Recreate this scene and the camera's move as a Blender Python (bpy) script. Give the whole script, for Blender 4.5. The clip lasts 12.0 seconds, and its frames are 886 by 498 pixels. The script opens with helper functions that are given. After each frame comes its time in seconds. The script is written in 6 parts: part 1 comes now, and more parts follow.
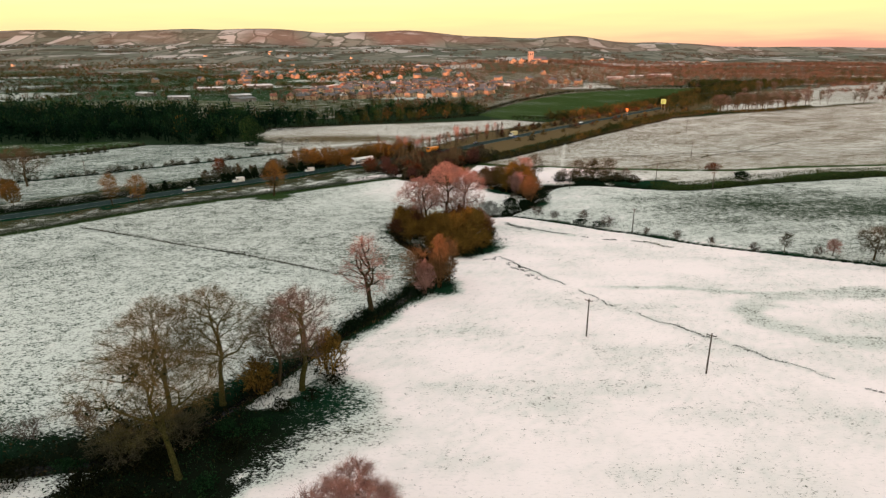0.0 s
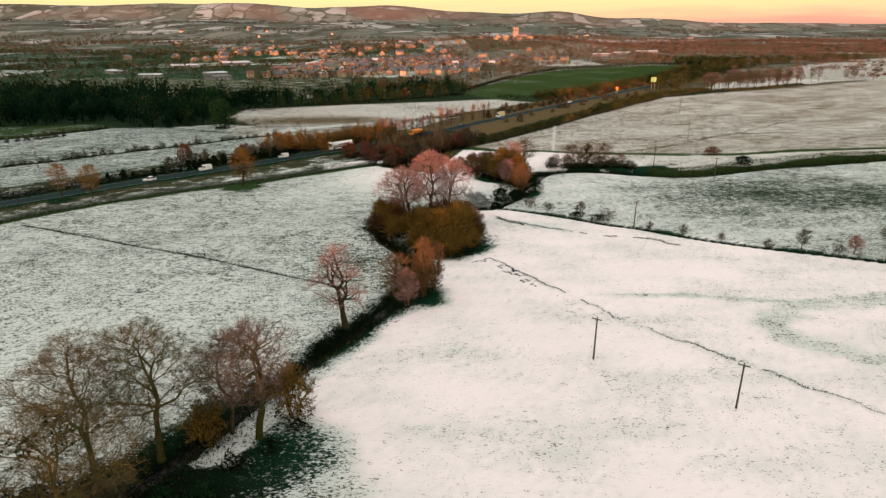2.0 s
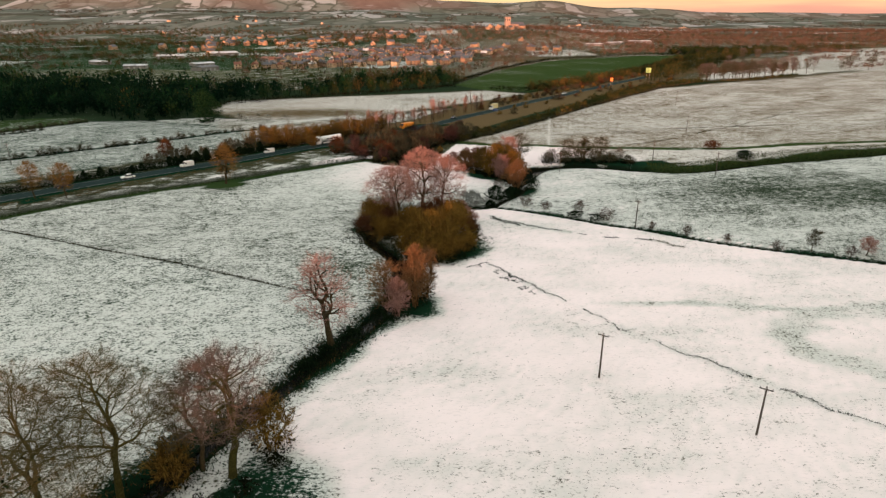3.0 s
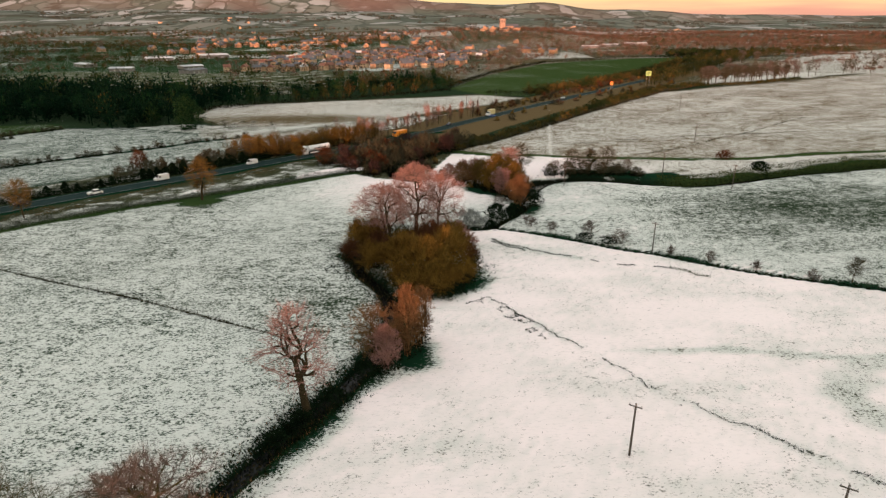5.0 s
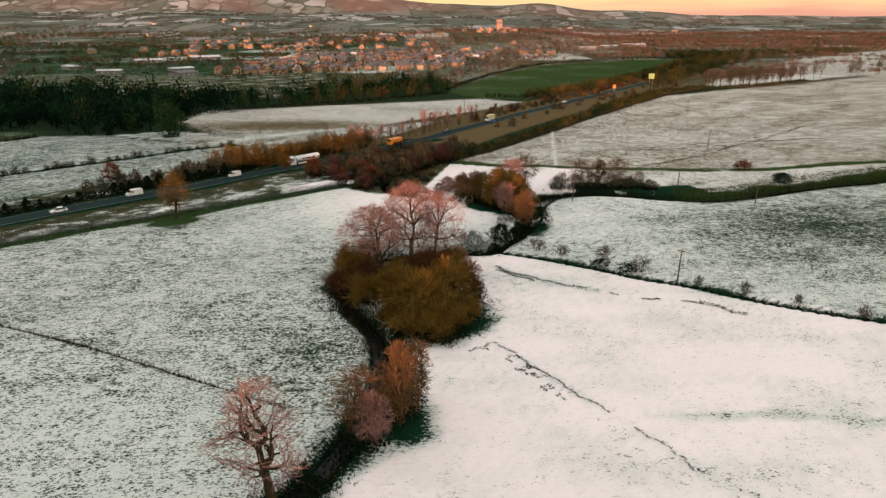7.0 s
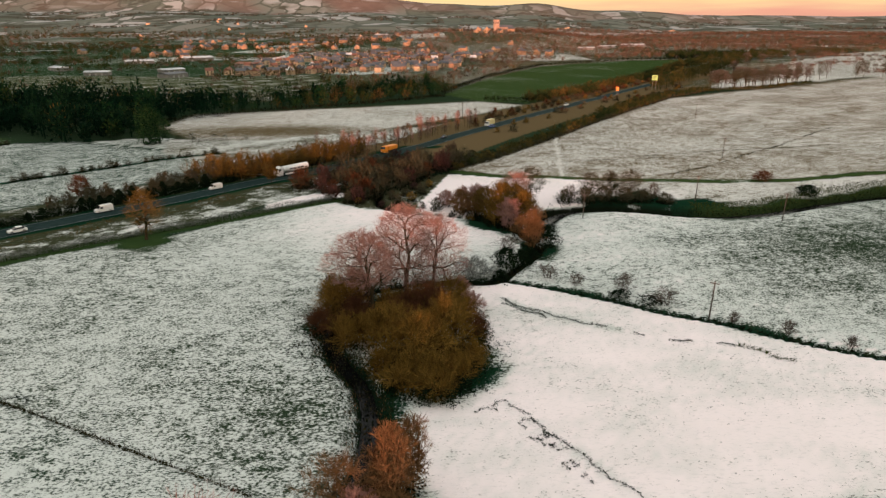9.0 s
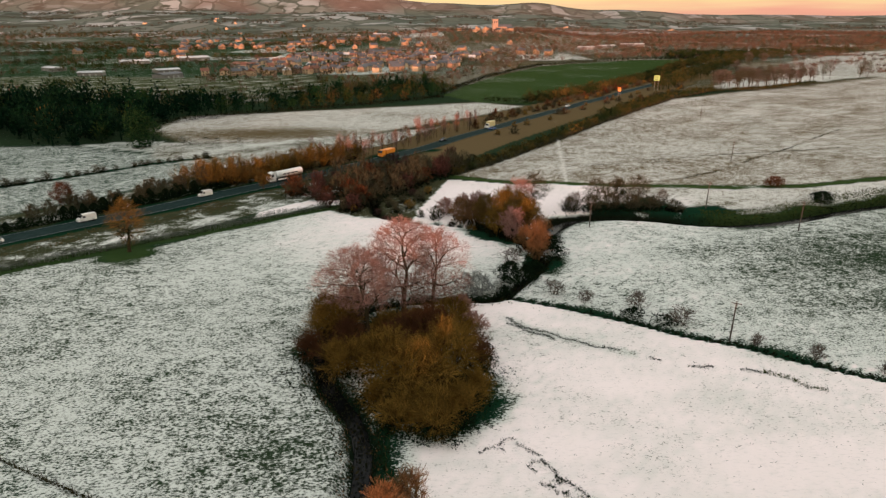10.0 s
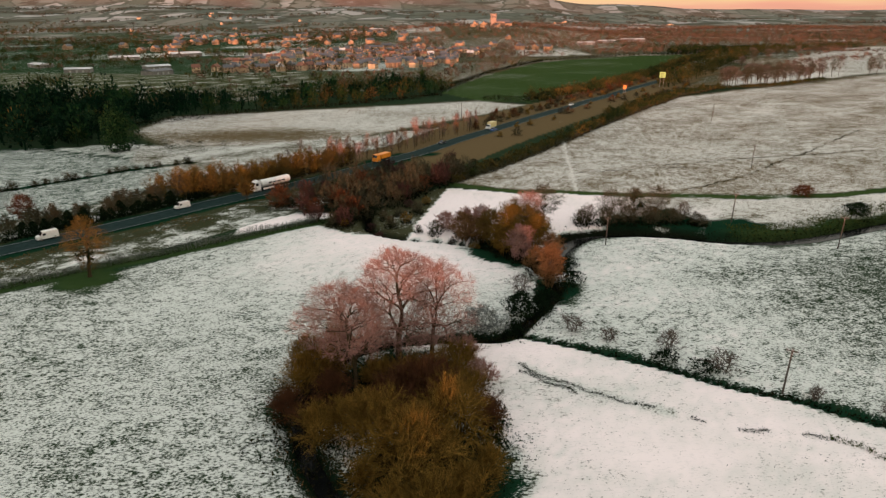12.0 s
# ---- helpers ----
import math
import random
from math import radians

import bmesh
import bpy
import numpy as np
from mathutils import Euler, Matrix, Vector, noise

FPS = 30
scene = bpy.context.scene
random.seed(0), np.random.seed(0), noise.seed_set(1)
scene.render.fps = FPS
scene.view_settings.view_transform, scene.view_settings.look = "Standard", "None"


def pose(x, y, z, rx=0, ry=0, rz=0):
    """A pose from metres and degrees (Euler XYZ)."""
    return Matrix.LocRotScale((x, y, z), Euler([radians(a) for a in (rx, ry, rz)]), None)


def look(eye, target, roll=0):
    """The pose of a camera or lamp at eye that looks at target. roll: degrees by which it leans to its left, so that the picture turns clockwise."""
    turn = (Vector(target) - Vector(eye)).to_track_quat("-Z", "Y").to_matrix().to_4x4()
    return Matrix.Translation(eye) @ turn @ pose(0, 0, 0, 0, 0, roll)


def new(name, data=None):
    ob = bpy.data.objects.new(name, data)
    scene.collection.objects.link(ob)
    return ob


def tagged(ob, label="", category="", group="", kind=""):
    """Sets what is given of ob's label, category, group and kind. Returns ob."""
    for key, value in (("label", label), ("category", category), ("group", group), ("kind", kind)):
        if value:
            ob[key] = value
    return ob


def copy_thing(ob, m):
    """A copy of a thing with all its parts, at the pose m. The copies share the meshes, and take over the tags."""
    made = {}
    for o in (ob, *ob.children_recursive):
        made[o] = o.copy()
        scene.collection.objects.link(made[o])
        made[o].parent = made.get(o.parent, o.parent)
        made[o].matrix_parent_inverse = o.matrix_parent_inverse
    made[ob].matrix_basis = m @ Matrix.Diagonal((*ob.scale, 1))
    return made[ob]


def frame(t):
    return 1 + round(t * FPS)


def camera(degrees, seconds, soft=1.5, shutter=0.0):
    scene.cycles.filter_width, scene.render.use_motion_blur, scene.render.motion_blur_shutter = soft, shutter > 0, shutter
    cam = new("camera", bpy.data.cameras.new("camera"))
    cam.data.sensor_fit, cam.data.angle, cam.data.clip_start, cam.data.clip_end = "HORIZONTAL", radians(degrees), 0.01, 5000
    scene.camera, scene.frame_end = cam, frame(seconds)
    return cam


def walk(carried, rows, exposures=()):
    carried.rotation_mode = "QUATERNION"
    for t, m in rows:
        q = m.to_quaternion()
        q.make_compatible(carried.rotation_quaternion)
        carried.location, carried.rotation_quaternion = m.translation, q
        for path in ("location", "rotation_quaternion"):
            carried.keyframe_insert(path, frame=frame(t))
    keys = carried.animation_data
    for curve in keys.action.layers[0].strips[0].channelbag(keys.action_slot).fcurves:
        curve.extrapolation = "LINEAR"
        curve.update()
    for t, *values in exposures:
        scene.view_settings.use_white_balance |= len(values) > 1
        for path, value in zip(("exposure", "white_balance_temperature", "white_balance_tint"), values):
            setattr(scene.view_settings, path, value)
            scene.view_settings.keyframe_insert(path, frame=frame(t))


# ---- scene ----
cam = camera(73.2, 12.0, soft=1.3)
METRES, EYE, TILT, LEAN, TURN = 101.43, 50.0, 0.0, 0.0, 0.0
ROWS = [
    (0.0, 0.0, 0.0, 0.0, -0.05, -17.92, 0.16),
    (0.5, -0.0003, 0.0435, 0.0002, -0.41, -18.49, 0.16),
    (1.0, -0.0005, 0.0837, 0.0006, -0.79, -18.99, 0.14),
    (1.5, 0.0001, 0.1269, 0.0006, -1.2, -19.51, 0.12),
    (2.0, 0.001, 0.1669, 0.0006, -1.57, -20.0, 0.1),
    (2.5, 0.002, 0.2104, 0.0008, -1.96, -20.5, 0.09),
    (3.0, 0.0028, 0.2504, 0.0009, -2.35, -20.88, 0.09),
    (5.0, 0.0069, 0.4169, 0.0023, -2.88, -20.74, 0.05),
    (5.5, 0.008, 0.4601, 0.0027, -2.97, -20.69, 0.05),
    (6.0, 0.0094, 0.4999, 0.0028, -3.04, -20.67, 0.07),
    (6.5, 0.0105, 0.5434, 0.0031, -3.13, -20.66, 0.07),
    (8.5, 0.0151, 0.71, 0.0034, -3.49, -20.65, 0.07),
    (9.0, 0.0163, 0.7499, 0.0037, -3.56, -20.65, 0.08),
    (9.5, 0.0177, 0.7931, 0.0037, -3.64, -20.66, 0.1),
    (10.0, 0.0188, 0.8331, 0.0042, -3.71, -20.7, 0.1),
    (10.5, 0.02, 0.8765, 0.0044, -3.79, -20.72, 0.12),
    (11.0, 0.0213, 0.9163, 0.0047, -3.85, -20.84, 0.11),
    (11.5, 0.0226, 0.9597, 0.0048, -3.9, -20.99, 0.1),
    (12.0, 0.024, 0.9996, 0.0049, -3.96, -21.14, 0.13),
]
walk(cam, [(t, pose(0, 0, EYE, TILT, LEAN, TURN) @ pose(METRES * x, METRES * y, METRES * z, 90 + pitch, roll, yaw)) for t, x, y, z, yaw, pitch, roll in ROWS],
     ((0.0, 0.12), (2.5, 0.10), (5.5, 0.05), (8.5, -0.01), (12.0, -0.08)))

# ---- world, sun and exposure ----
SUN_ELEV, SUN_FROM = 1.7, 196.0          # degrees; compass bearing that the sun stands at (180 is behind the first camera)


def build_world():
    w = bpy.data.worlds.new("dawn_sky")
    w.use_nodes = True
    scene.world = w
    nt = w.node_tree
    nt.nodes.clear()
    out = nt.nodes.new("ShaderNodeOutputWorld")
    bg = nt.nodes.new("ShaderNodeBackground")
    sky = nt.nodes.new("ShaderNodeTexSky")
    sky.sky_type = "NISHITA"
    sky.sun_disc = False
    sky.sun_elevation = radians(SUN_ELEV)
    sky.sun_rotation = radians(SUN_FROM)
    sky.air_density, sky.dust_density = 1.2, 2.0
    tc = nt.nodes.new("ShaderNodeTexCoord")
    sep = nt.nodes.new("ShaderNodeSeparateXYZ")
    nt.links.new(tc.outputs["Generated"], sep.inputs[0])
    # thin cloud streaks low over the horizon
    mp = nt.nodes.new("ShaderNodeMapping")
    mp.inputs["Scale"].default_value = (5, 5, 60)
    nt.links.new(tc.outputs["Generated"], mp.inputs[0])
    nz = nt.nodes.new("ShaderNodeTexNoise")
    nz.inputs["Scale"].default_value = 1.6
    nz.inputs["Detail"].default_value = 4
    nt.links.new(mp.outputs[0], nz.inputs["Vector"])
    add = nt.nodes.new("ShaderNodeMath")
    add.operation = "MULTIPLY_ADD"
    add.inputs[1].default_value = 0.035
    nt.links.new(nz.outputs["Fac"], add.inputs[0])
    side = nt.nodes.new("ShaderNodeMath")
    side.operation = "MULTIPLY_ADD"
    side.inputs[1].default_value = -0.014
    nt.links.new(sep.outputs["X"], side.inputs[0])
    nt.links.new(sep.outputs["Z"], side.inputs[2])
    nt.links.new(side.outputs[0], add.inputs[2])
    ramp = nt.nodes.new("ShaderNodeValToRGB")
    el = ramp.color_ramp.elements
    el[0].position, el[0].color = 0.0, (0.80, 0.36, 0.27, 1)
    el[1].position, el[1].color = 1.0, (0.79, 0.80, 0.785, 1)
    for p, c in ((0.022, (0.92, 0.43, 0.30, 1)), (0.045, (1.0, 0.73, 0.38, 1)), (0.075, (1.0, 0.87, 0.40, 1)), (0.13, (1.0, 0.93, 0.50, 1)),
                 (0.24, (1.0, 0.92, 0.76, 1)), (0.5, (0.94, 0.905, 0.85, 1))):
        e = el.new(p)
        e.color = c
    nt.links.new(add.outputs[0], ramp.inputs[0])
    mix = nt.nodes.new("ShaderNodeMix")
    mix.data_type = "RGBA"
    mix.blend_type = "ADD"
    mix.inputs[0].default_value = 0.08
    nt.links.new(ramp.outputs[0], mix.inputs[6])
    nt.links.new(sky.outputs[0], mix.inputs[7])
    nt.links.new(mix.outputs[2], bg.inputs["Color"])
    bg.inputs["Strength"].default_value = 1.0
    nt.links.new(bg.outputs[0], out.inputs[0])


build_world()
sun = new("sun", bpy.data.lights.new("sun", "SUN"))
sun.data.energy, sun.data.angle, sun.data.color = 7.0, radians(0.6), (1.0, 0.42, 0.27)
_b, _e = radians(SUN_FROM), radians(SUN_ELEV)
SUN_POS = Vector((math.sin(_b) * math.cos(_e), math.cos(_b) * math.cos(_e), math.sin(_e)))
sun.matrix_world = look(SUN_POS * 900, (0, 0, 0))

# ---- materials ----


def nodes_of(name):
    m = bpy.data.materials.new(name)
    m.use_nodes = True
    nt = m.node_tree
    return m, nt, nt.nodes["Principled BSDF"]


def mapped(nt, scale, coord="Object"):
    tc = nt.nodes.new("ShaderNodeTexCoord")
    mp = nt.nodes.new("ShaderNodeMapping")
    mp.inputs["Scale"].default_value = scale
    nt.links.new(tc.outputs[coord], mp.inputs[0])
    return mp.outputs[0]


def noise_of(nt, vec, scale, detail=4, rough=0.55):
    n = nt.nodes.new("ShaderNodeTexNoise")
    n.inputs["Scale"].default_value, n.inputs["Detail"].default_value, n.inputs["Roughness"].default_value = scale, detail, rough
    if vec is not None:
        nt.links.new(vec, n.inputs["Vector"])
    return n.outputs["Fac"]


def calc(nt, op, a, b=0.0, c=0.0, clamp=False):
    n = nt.nodes.new("ShaderNodeMath")
    n.operation, n.use_clamp = op, clamp
    for i, v in enumerate((a, b, c)):
        if isinstance(v, (int, float)):
            n.inputs[i].default_value = v
        else:
            nt.links.new(v, n.inputs[i])
    return n.outputs[0]


def blend(nt, fac, a, b):
    n = nt.nodes.new("ShaderNodeMix")
    n.data_type = "RGBA"
    for sock, v in ((n.inputs[0], fac), (n.inputs[6], a), (n.inputs[7], b)):
        if isinstance(v, (int, float)):
            sock.default_value = v
        elif isinstance(v, tuple):
            sock.default_value = (*v, 1)
        else:
            nt.links.new(v, sock)
    return n.outputs[2]


def ramp_of(nt, fac, lo, hi):
    n = nt.nodes.new("ShaderNodeMapRange")
    n.interpolation_type = "SMOOTHSTEP"
    n.inputs[1].default_value, n.inputs[2].default_value = lo, hi
    nt.links.new(fac, n.inputs[0])
    return n.outputs[0]


def bumped(nt, bsdf, height, strength, distance):
    b = nt.nodes.new("ShaderNodeBump")
    b.inputs["Strength"].default_value, b.inputs["Distance"].default_value = strength, distance
    nt.links.new(height, b.inputs["Height"])
    nt.links.new(b.outputs[0], bsdf.inputs["Normal"])


def simple(name, a, b, scale=3.0, rough=0.8, metal=0.0, bump=0.0, vary=0.0, spec=0.3):
    """Two tones mixed by two scales of noise, shifted a little from thing to thing."""
    m, nt, bsdf = nodes_of(name)
    v = mapped(nt, (1, 1, 1))
    f = calc(nt, "ADD", calc(nt, "MULTIPLY", noise_of(nt, v, scale, 5), 0.6), calc(nt, "MULTIPLY", noise_of(nt, v, scale * 6, 3), 0.4))
    f = ramp_of(nt, f, 0.34, 0.66)
    if vary:
        oi = nt.nodes.new("ShaderNodeObjectInfo")
        f = calc(nt, "MULTIPLY_ADD", calc(nt, "SUBTRACT", oi.outputs["Random"], 0.5), vary, f, True)
    nt.links.new(blend(nt, f, a, b), bsdf.inputs["Base Color"])
    bsdf.inputs["Roughness"].default_value, bsdf.inputs["Metallic"].default_value = rough, metal
    bsdf.inputs["Specular IOR Level"].default_value = spec
    if bump:
        bumped(nt, bsdf, f, 0.6, bump)
    return m


def island(name, cols, rough=0.9, spec=0.03, per_tree=False):
    """A plant material whose tone goes from twig to twig and clump to clump."""
    m, nt, bsdf = nodes_of(name)
    g = nt.nodes.new("ShaderNodeNewGeometry")
    v = mapped(nt, (1, 1, 1))
    f = calc(nt, "ADD", calc(nt, "MULTIPLY", g.outputs["Random Per Island"], 0.45), calc(nt, "MULTIPLY", noise_of(nt, v, 0.25, 3), 0.55))
    if per_tree:
        at = nt.nodes.new("ShaderNodeAttribute")
        at.attribute_name = "tone"
        f = calc(nt, "ADD", calc(nt, "MULTIPLY", at.outputs["Fac"], 0.86), calc(nt, "MULTIPLY", g.outputs["Random Per Island"], 0.14))
    cr = nt.nodes.new("ShaderNodeValToRGB")
    el = cr.color_ramp.elements
    el[0].position, el[0].color = 0.22, (*cols[0], 1)
    el[1].position, el[1].color = 0.78, (*cols[-1], 1)
    for i, c in enumerate(cols[1:-1], 1):
        el.new(0.22 + 0.56 * i / (len(cols) - 1)).color = (*c, 1)
    nt.links.new(f, cr.inputs[0])
    nt.links.new(cr.outputs[0], bsdf.inputs["Base Color"])
    bsdf.inputs["Roughness"].default_value, bsdf.inputs["Specular IOR Level"].default_value = rough, spec
    return m


def ground_material():
    """Frosted pasture: snow that lies more or less thickly (attribute snow), over grass (lush) and dead stalks, and
    near-black soil that carries painted tree shade and wet banks.
    """
    m, nt, bsdf = nodes_of("snowy_pasture")
    att = {}
    for n in ("snow", "lush", "shaded_soil", "crop", "wold", "moor"):
        a = nt.nodes.new("ShaderNodeAttribute")
        a.attribute_name = n
        att[n] = a.outputs["Fac"]
    v = mapped(nt, (1, 1, 1))
    vs = mapped(nt, (0.75, 1.25, 1))
    fine = noise_of(nt, vs, 3.0, 6, 0.66)
    mid = noise_of(nt, vs, 0.22, 4, 0.55)
    big = noise_of(nt, v, 0.035, 4, 0.55)
    grain = noise_of(nt, vs, 0.8, 3, 0.55)
    fine2 = calc(nt, "ADD", calc(nt, "MULTIPLY", fine, 0.75), calc(nt, "MULTIPLY", grain, 0.25))
    n = calc(nt, "ADD", calc(nt, "MULTIPLY", fine2, 0.80), calc(nt, "ADD", calc(nt, "MULTIPLY", mid, 0.13), calc(nt, "MULTIPLY", big, 0.07)))
    # cover: snow shows where the noise lies under the attribute
    lim = calc(nt, "MULTIPLY_ADD", att["snow"], 0.42, 0.28)
    cover = ramp_of(nt, calc(nt, "SUBTRACT", lim, n), -0.062, 0.052)
    grass = blend(nt, mid, (0.003, 0.017, 0.009), (0.012, 0.042, 0.021))
    dead = blend(nt, fine, (0.085, 0.056, 0.027), (0.20, 0.14, 0.072))
    shaded_soil = blend(nt, fine, (0.003, 0.003, 0.002), (0.010, 0.010, 0.006))
    base = blend(nt, att["lush"], dead, grass)
    base = blend(nt, att["crop"], base, blend(nt, mid, (0.022, 0.048, 0.012), (0.052, 0.078, 0.026)))
    base = blend(nt, att["shaded_soil"], base, shaded_soil)
    # a thin dusting lets the sward show through, deep snow does not
    deep = ramp_of(nt, att["snow"], 0.58, 0.85)
    thin = blend(nt, att["lush"], blend(nt, fine, (0.72, 0.69, 0.645), (0.53, 0.50, 0.46)), blend(nt, fine, (0.70, 0.73, 0.69), (0.50, 0.545, 0.505)))
    thick = blend(nt, big, (0.90, 0.79, 0.785), (0.965, 0.865, 0.855))
    # wind crust: faint darker scallops where blades stand just under the surface
    crust = ramp_of(nt, noise_of(nt, mapped(nt, (0.8, 1.9, 1)), 1.3, 5, 0.62), 0.50, 0.74)
    thick = blend(nt, calc(nt, "MULTIPLY", crust, 0.55), thick, (0.69, 0.63, 0.62))
    snow = blend(nt, deep, thin, thick)
    near = blend(nt, cover, base, snow)
    # the hill farms: small hedged fields, some dusted and some white, under open moor; tones flattened for haze
    warp = noise_of(nt, v, 0.0035, 3)
    wv = nt.nodes.new("ShaderNodeVectorMath")
    wv.operation = "ADD"
    nt.links.new(mapped(nt, (1 / 120, 1 / 210, 0)), wv.inputs[0])
    nt.links.new(warp, wv.inputs[1])
    cells, hedges = nt.nodes.new("ShaderNodeTexVoronoi"), nt.nodes.new("ShaderNodeTexVoronoi")
    cells.distance, hedges.feature = "CHEBYCHEV", "DISTANCE_TO_EDGE"
    for vo in (cells, hedges):
        vo.inputs["Scale"].default_value = 1.0
        nt.links.new(wv.outputs[0], vo.inputs["Vector"])
    rgb = nt.nodes.new("ShaderNodeSeparateColor")
    nt.links.new(cells.outputs["Color"], rgb.inputs[0])
    hill_big = noise_of(nt, v, 0.0022, 3)
    white = ramp_of(nt, calc(nt, "ADD", rgb.outputs[0], calc(nt, "MULTIPLY", hill_big, 0.7)), 1.02, 1.12)
    hazed_dust = blend(nt, rgb.outputs[1], (0.098, 0.115, 0.09), (0.19, 0.197, 0.172))
    heath = blend(nt, noise_of(nt, v, 0.012, 4), (0.11, 0.075, 0.06), (0.21, 0.15, 0.125))
    drifts = ramp_of(nt, noise_of(nt, mapped(nt, (0.4, 1.2, 1)), 0.008, 5, 0.6), 0.55, 0.64)
    hill = blend(nt, white, hazed_dust, (0.34, 0.345, 0.33))
    hill = blend(nt, ramp_of(nt, hedges.outputs["Distance"], 0.075, 0.035), hill, (0.095, 0.108, 0.088))
    hill = blend(nt, ramp_of(nt, noise_of(nt, mapped(nt, (0.7, 1, 1)), 0.0065, 5, 0.6), 0.53, 0.60), hill, (0.075, 0.078, 0.06))
    hill = blend(nt, att["moor"], hill, blend(nt, calc(nt, "MULTIPLY", drifts, 0.8), heath, (0.36, 0.345, 0.335)))
    nt.links.new(blend(nt, att["wold"], near, hill), bsdf.inputs["Base Color"])
    nt.links.new(calc(nt, "MULTIPLY_ADD", cover, -0.2, 0.9), bsdf.inputs["Roughness"])
    bsdf.inputs["Specular IOR Level"].default_value = 0.0
    lumps = calc(nt, "ADD", calc(nt, "MULTIPLY", n, 0.5), calc(nt, "MULTIPLY", noise_of(nt, v, 0.45, 4), 0.5))
    bumped(nt, bsdf, lumps, 0.6, 0.5)
    return m


M_GROUND = ground_material()
M_BARK = simple("bark", (0.026, 0.022, 0.011), (0.080, 0.058, 0.032), 5, 0.9, bump=0.02, vary=0.5, spec=0.05)
M_TWIG = island("red_brown_twigs", [(0.14, 0.075, 0.062), (0.30, 0.165, 0.14), (0.46, 0.27, 0.235)])
M_TWIG_WARM = island("warm_brown_twigs", [(0.066, 0.036, 0.016), (0.155, 0.085, 0.038), (0.26, 0.142, 0.066)])
M_TWIG_GREY = island("grey_brown_twigs", [(0.022, 0.024, 0.012), (0.056, 0.053, 0.031), (0.105, 0.092, 0.060)])
M_TWIG_OLIVE = island("olive_willow_stems", [(0.015, 0.011, 0.003), (0.13, 0.078, 0.016), (0.38, 0.22, 0.050)])
M_TWIG_RUST = island("rusty_stems", [(0.030, 0.014, 0.008), (0.075, 0.034, 0.016), (0.135, 0.058, 0.028)])
M_TWIG_GOLD = island("golden_twigs", [(0.050, 0.036, 0.011), (0.105, 0.070, 0.019), (0.18, 0.115, 0.034)])
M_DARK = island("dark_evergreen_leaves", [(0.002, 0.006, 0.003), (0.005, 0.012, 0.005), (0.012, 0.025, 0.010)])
# albedo near black: the shade deep in the scrub is put into the leaf colour
M_SHADY_BRAMBLE = island("shady_bramble_and_reeds", [(0.002, 0.003, 0.001), (0.005, 0.008, 0.003), (0.018, 0.017, 0.006)])
M_HEDGE = island("clipped_hawthorn", [(0.020, 0.026, 0.020), (0.080, 0.088, 0.078), (0.27, 0.28, 0.26)])
M_WOODS = island("winter_woodland", [(0.0025, 0.013, 0.006), (0.006, 0.027, 0.010), (0.014, 0.032, 0.009), (0.036, 0.036, 0.011), (0.07, 0.046, 0.016)], per_tree=True)
# paler and greyer than the near wood: distance haze put into the colour
M_HAZED_WOODS = island("hazed_hillside_woods", [(0.045, 0.055, 0.045), (0.075, 0.075, 0.062)], per_tree=True)
M_THICKET = island("olive_thicket", [(0.018, 0.030, 0.009), (0.040, 0.042, 0.012), (0.085, 0.060, 0.018)], per_tree=True)
M_WOODS_RED = island("far_bare_trees", [(0.066, 0.048, 0.034), (0.115, 0.072, 0.050), (0.175, 0.098, 0.068)], per_tree=True)
M_FROST = island("frosted_twigs", [(0.05, 0.06, 0.055), (0.22, 0.24, 0.23), (0.50, 0.52, 0.51)])
M_MAROON = island("maroon_scrub", [(0.022, 0.014, 0.012), (0.058, 0.032, 0.028), (0.11, 0.056, 0.046)])
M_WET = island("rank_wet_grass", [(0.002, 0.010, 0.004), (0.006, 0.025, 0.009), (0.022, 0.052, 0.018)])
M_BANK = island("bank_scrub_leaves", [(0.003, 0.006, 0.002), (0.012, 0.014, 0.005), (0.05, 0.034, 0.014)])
M_MOSSY = island("mossy_twigs", [(0.024, 0.027, 0.009), (0.062, 0.058, 0.022), (0.12, 0.098, 0.050)])
M_MOSSBARK = simple("mossy_bark", (0.022, 0.026, 0.007), (0.075, 0.066, 0.022), 4, 0.95, bump=0.02, vary=0.4, spec=0.03)
M_THORN = island("grey_thorn_twigs", [(0.045, 0.037, 0.030), (0.10, 0.080, 0.066), (0.17, 0.135, 0.115)])
M_FENCE_GRASS = island("olive_fence_grass", [(0.010, 0.012, 0.004), (0.024, 0.024, 0.008), (0.055, 0.045, 0.016)])
M_VERGE = island("tawny_verge_grass", [(0.035, 0.028, 0.009), (0.085, 0.056, 0.019), (0.16, 0.098, 0.036)])
M_RANK = island("rank_green_grass", [(0.020, 0.034, 0.008), (0.045, 0.060, 0.012), (0.085, 0.085, 0.022)])
M_WATER, _nt, _p = nodes_of("stream_water")
_p.inputs["Base Color"].default_value = (0.004, 0.005, 0.005, 1)
_p.inputs["Roughness"].default_value = 0.2
_p.inputs["Specular IOR Level"].default_value = 0.12
bumped(_nt, _p, noise_of(_nt, mapped(_nt, (1, 1, 1)), 2.5, 3), 0.15, 0.05)
M_ASPHALT = simple("asphalt", (0.010, 0.024, 0.023), (0.022, 0.040, 0.038), 0.6, 0.85, bump=0.004, spec=0.04)
M_PAINT = simple("road_paint", (0.10, 0.11, 0.11), (0.30, 0.31, 0.30), 2, 0.6)
M_POLE = simple("weathered_timber", (0.045, 0.038, 0.032), (0.09, 0.076, 0.062), 4, 0.85, bump=0.01)
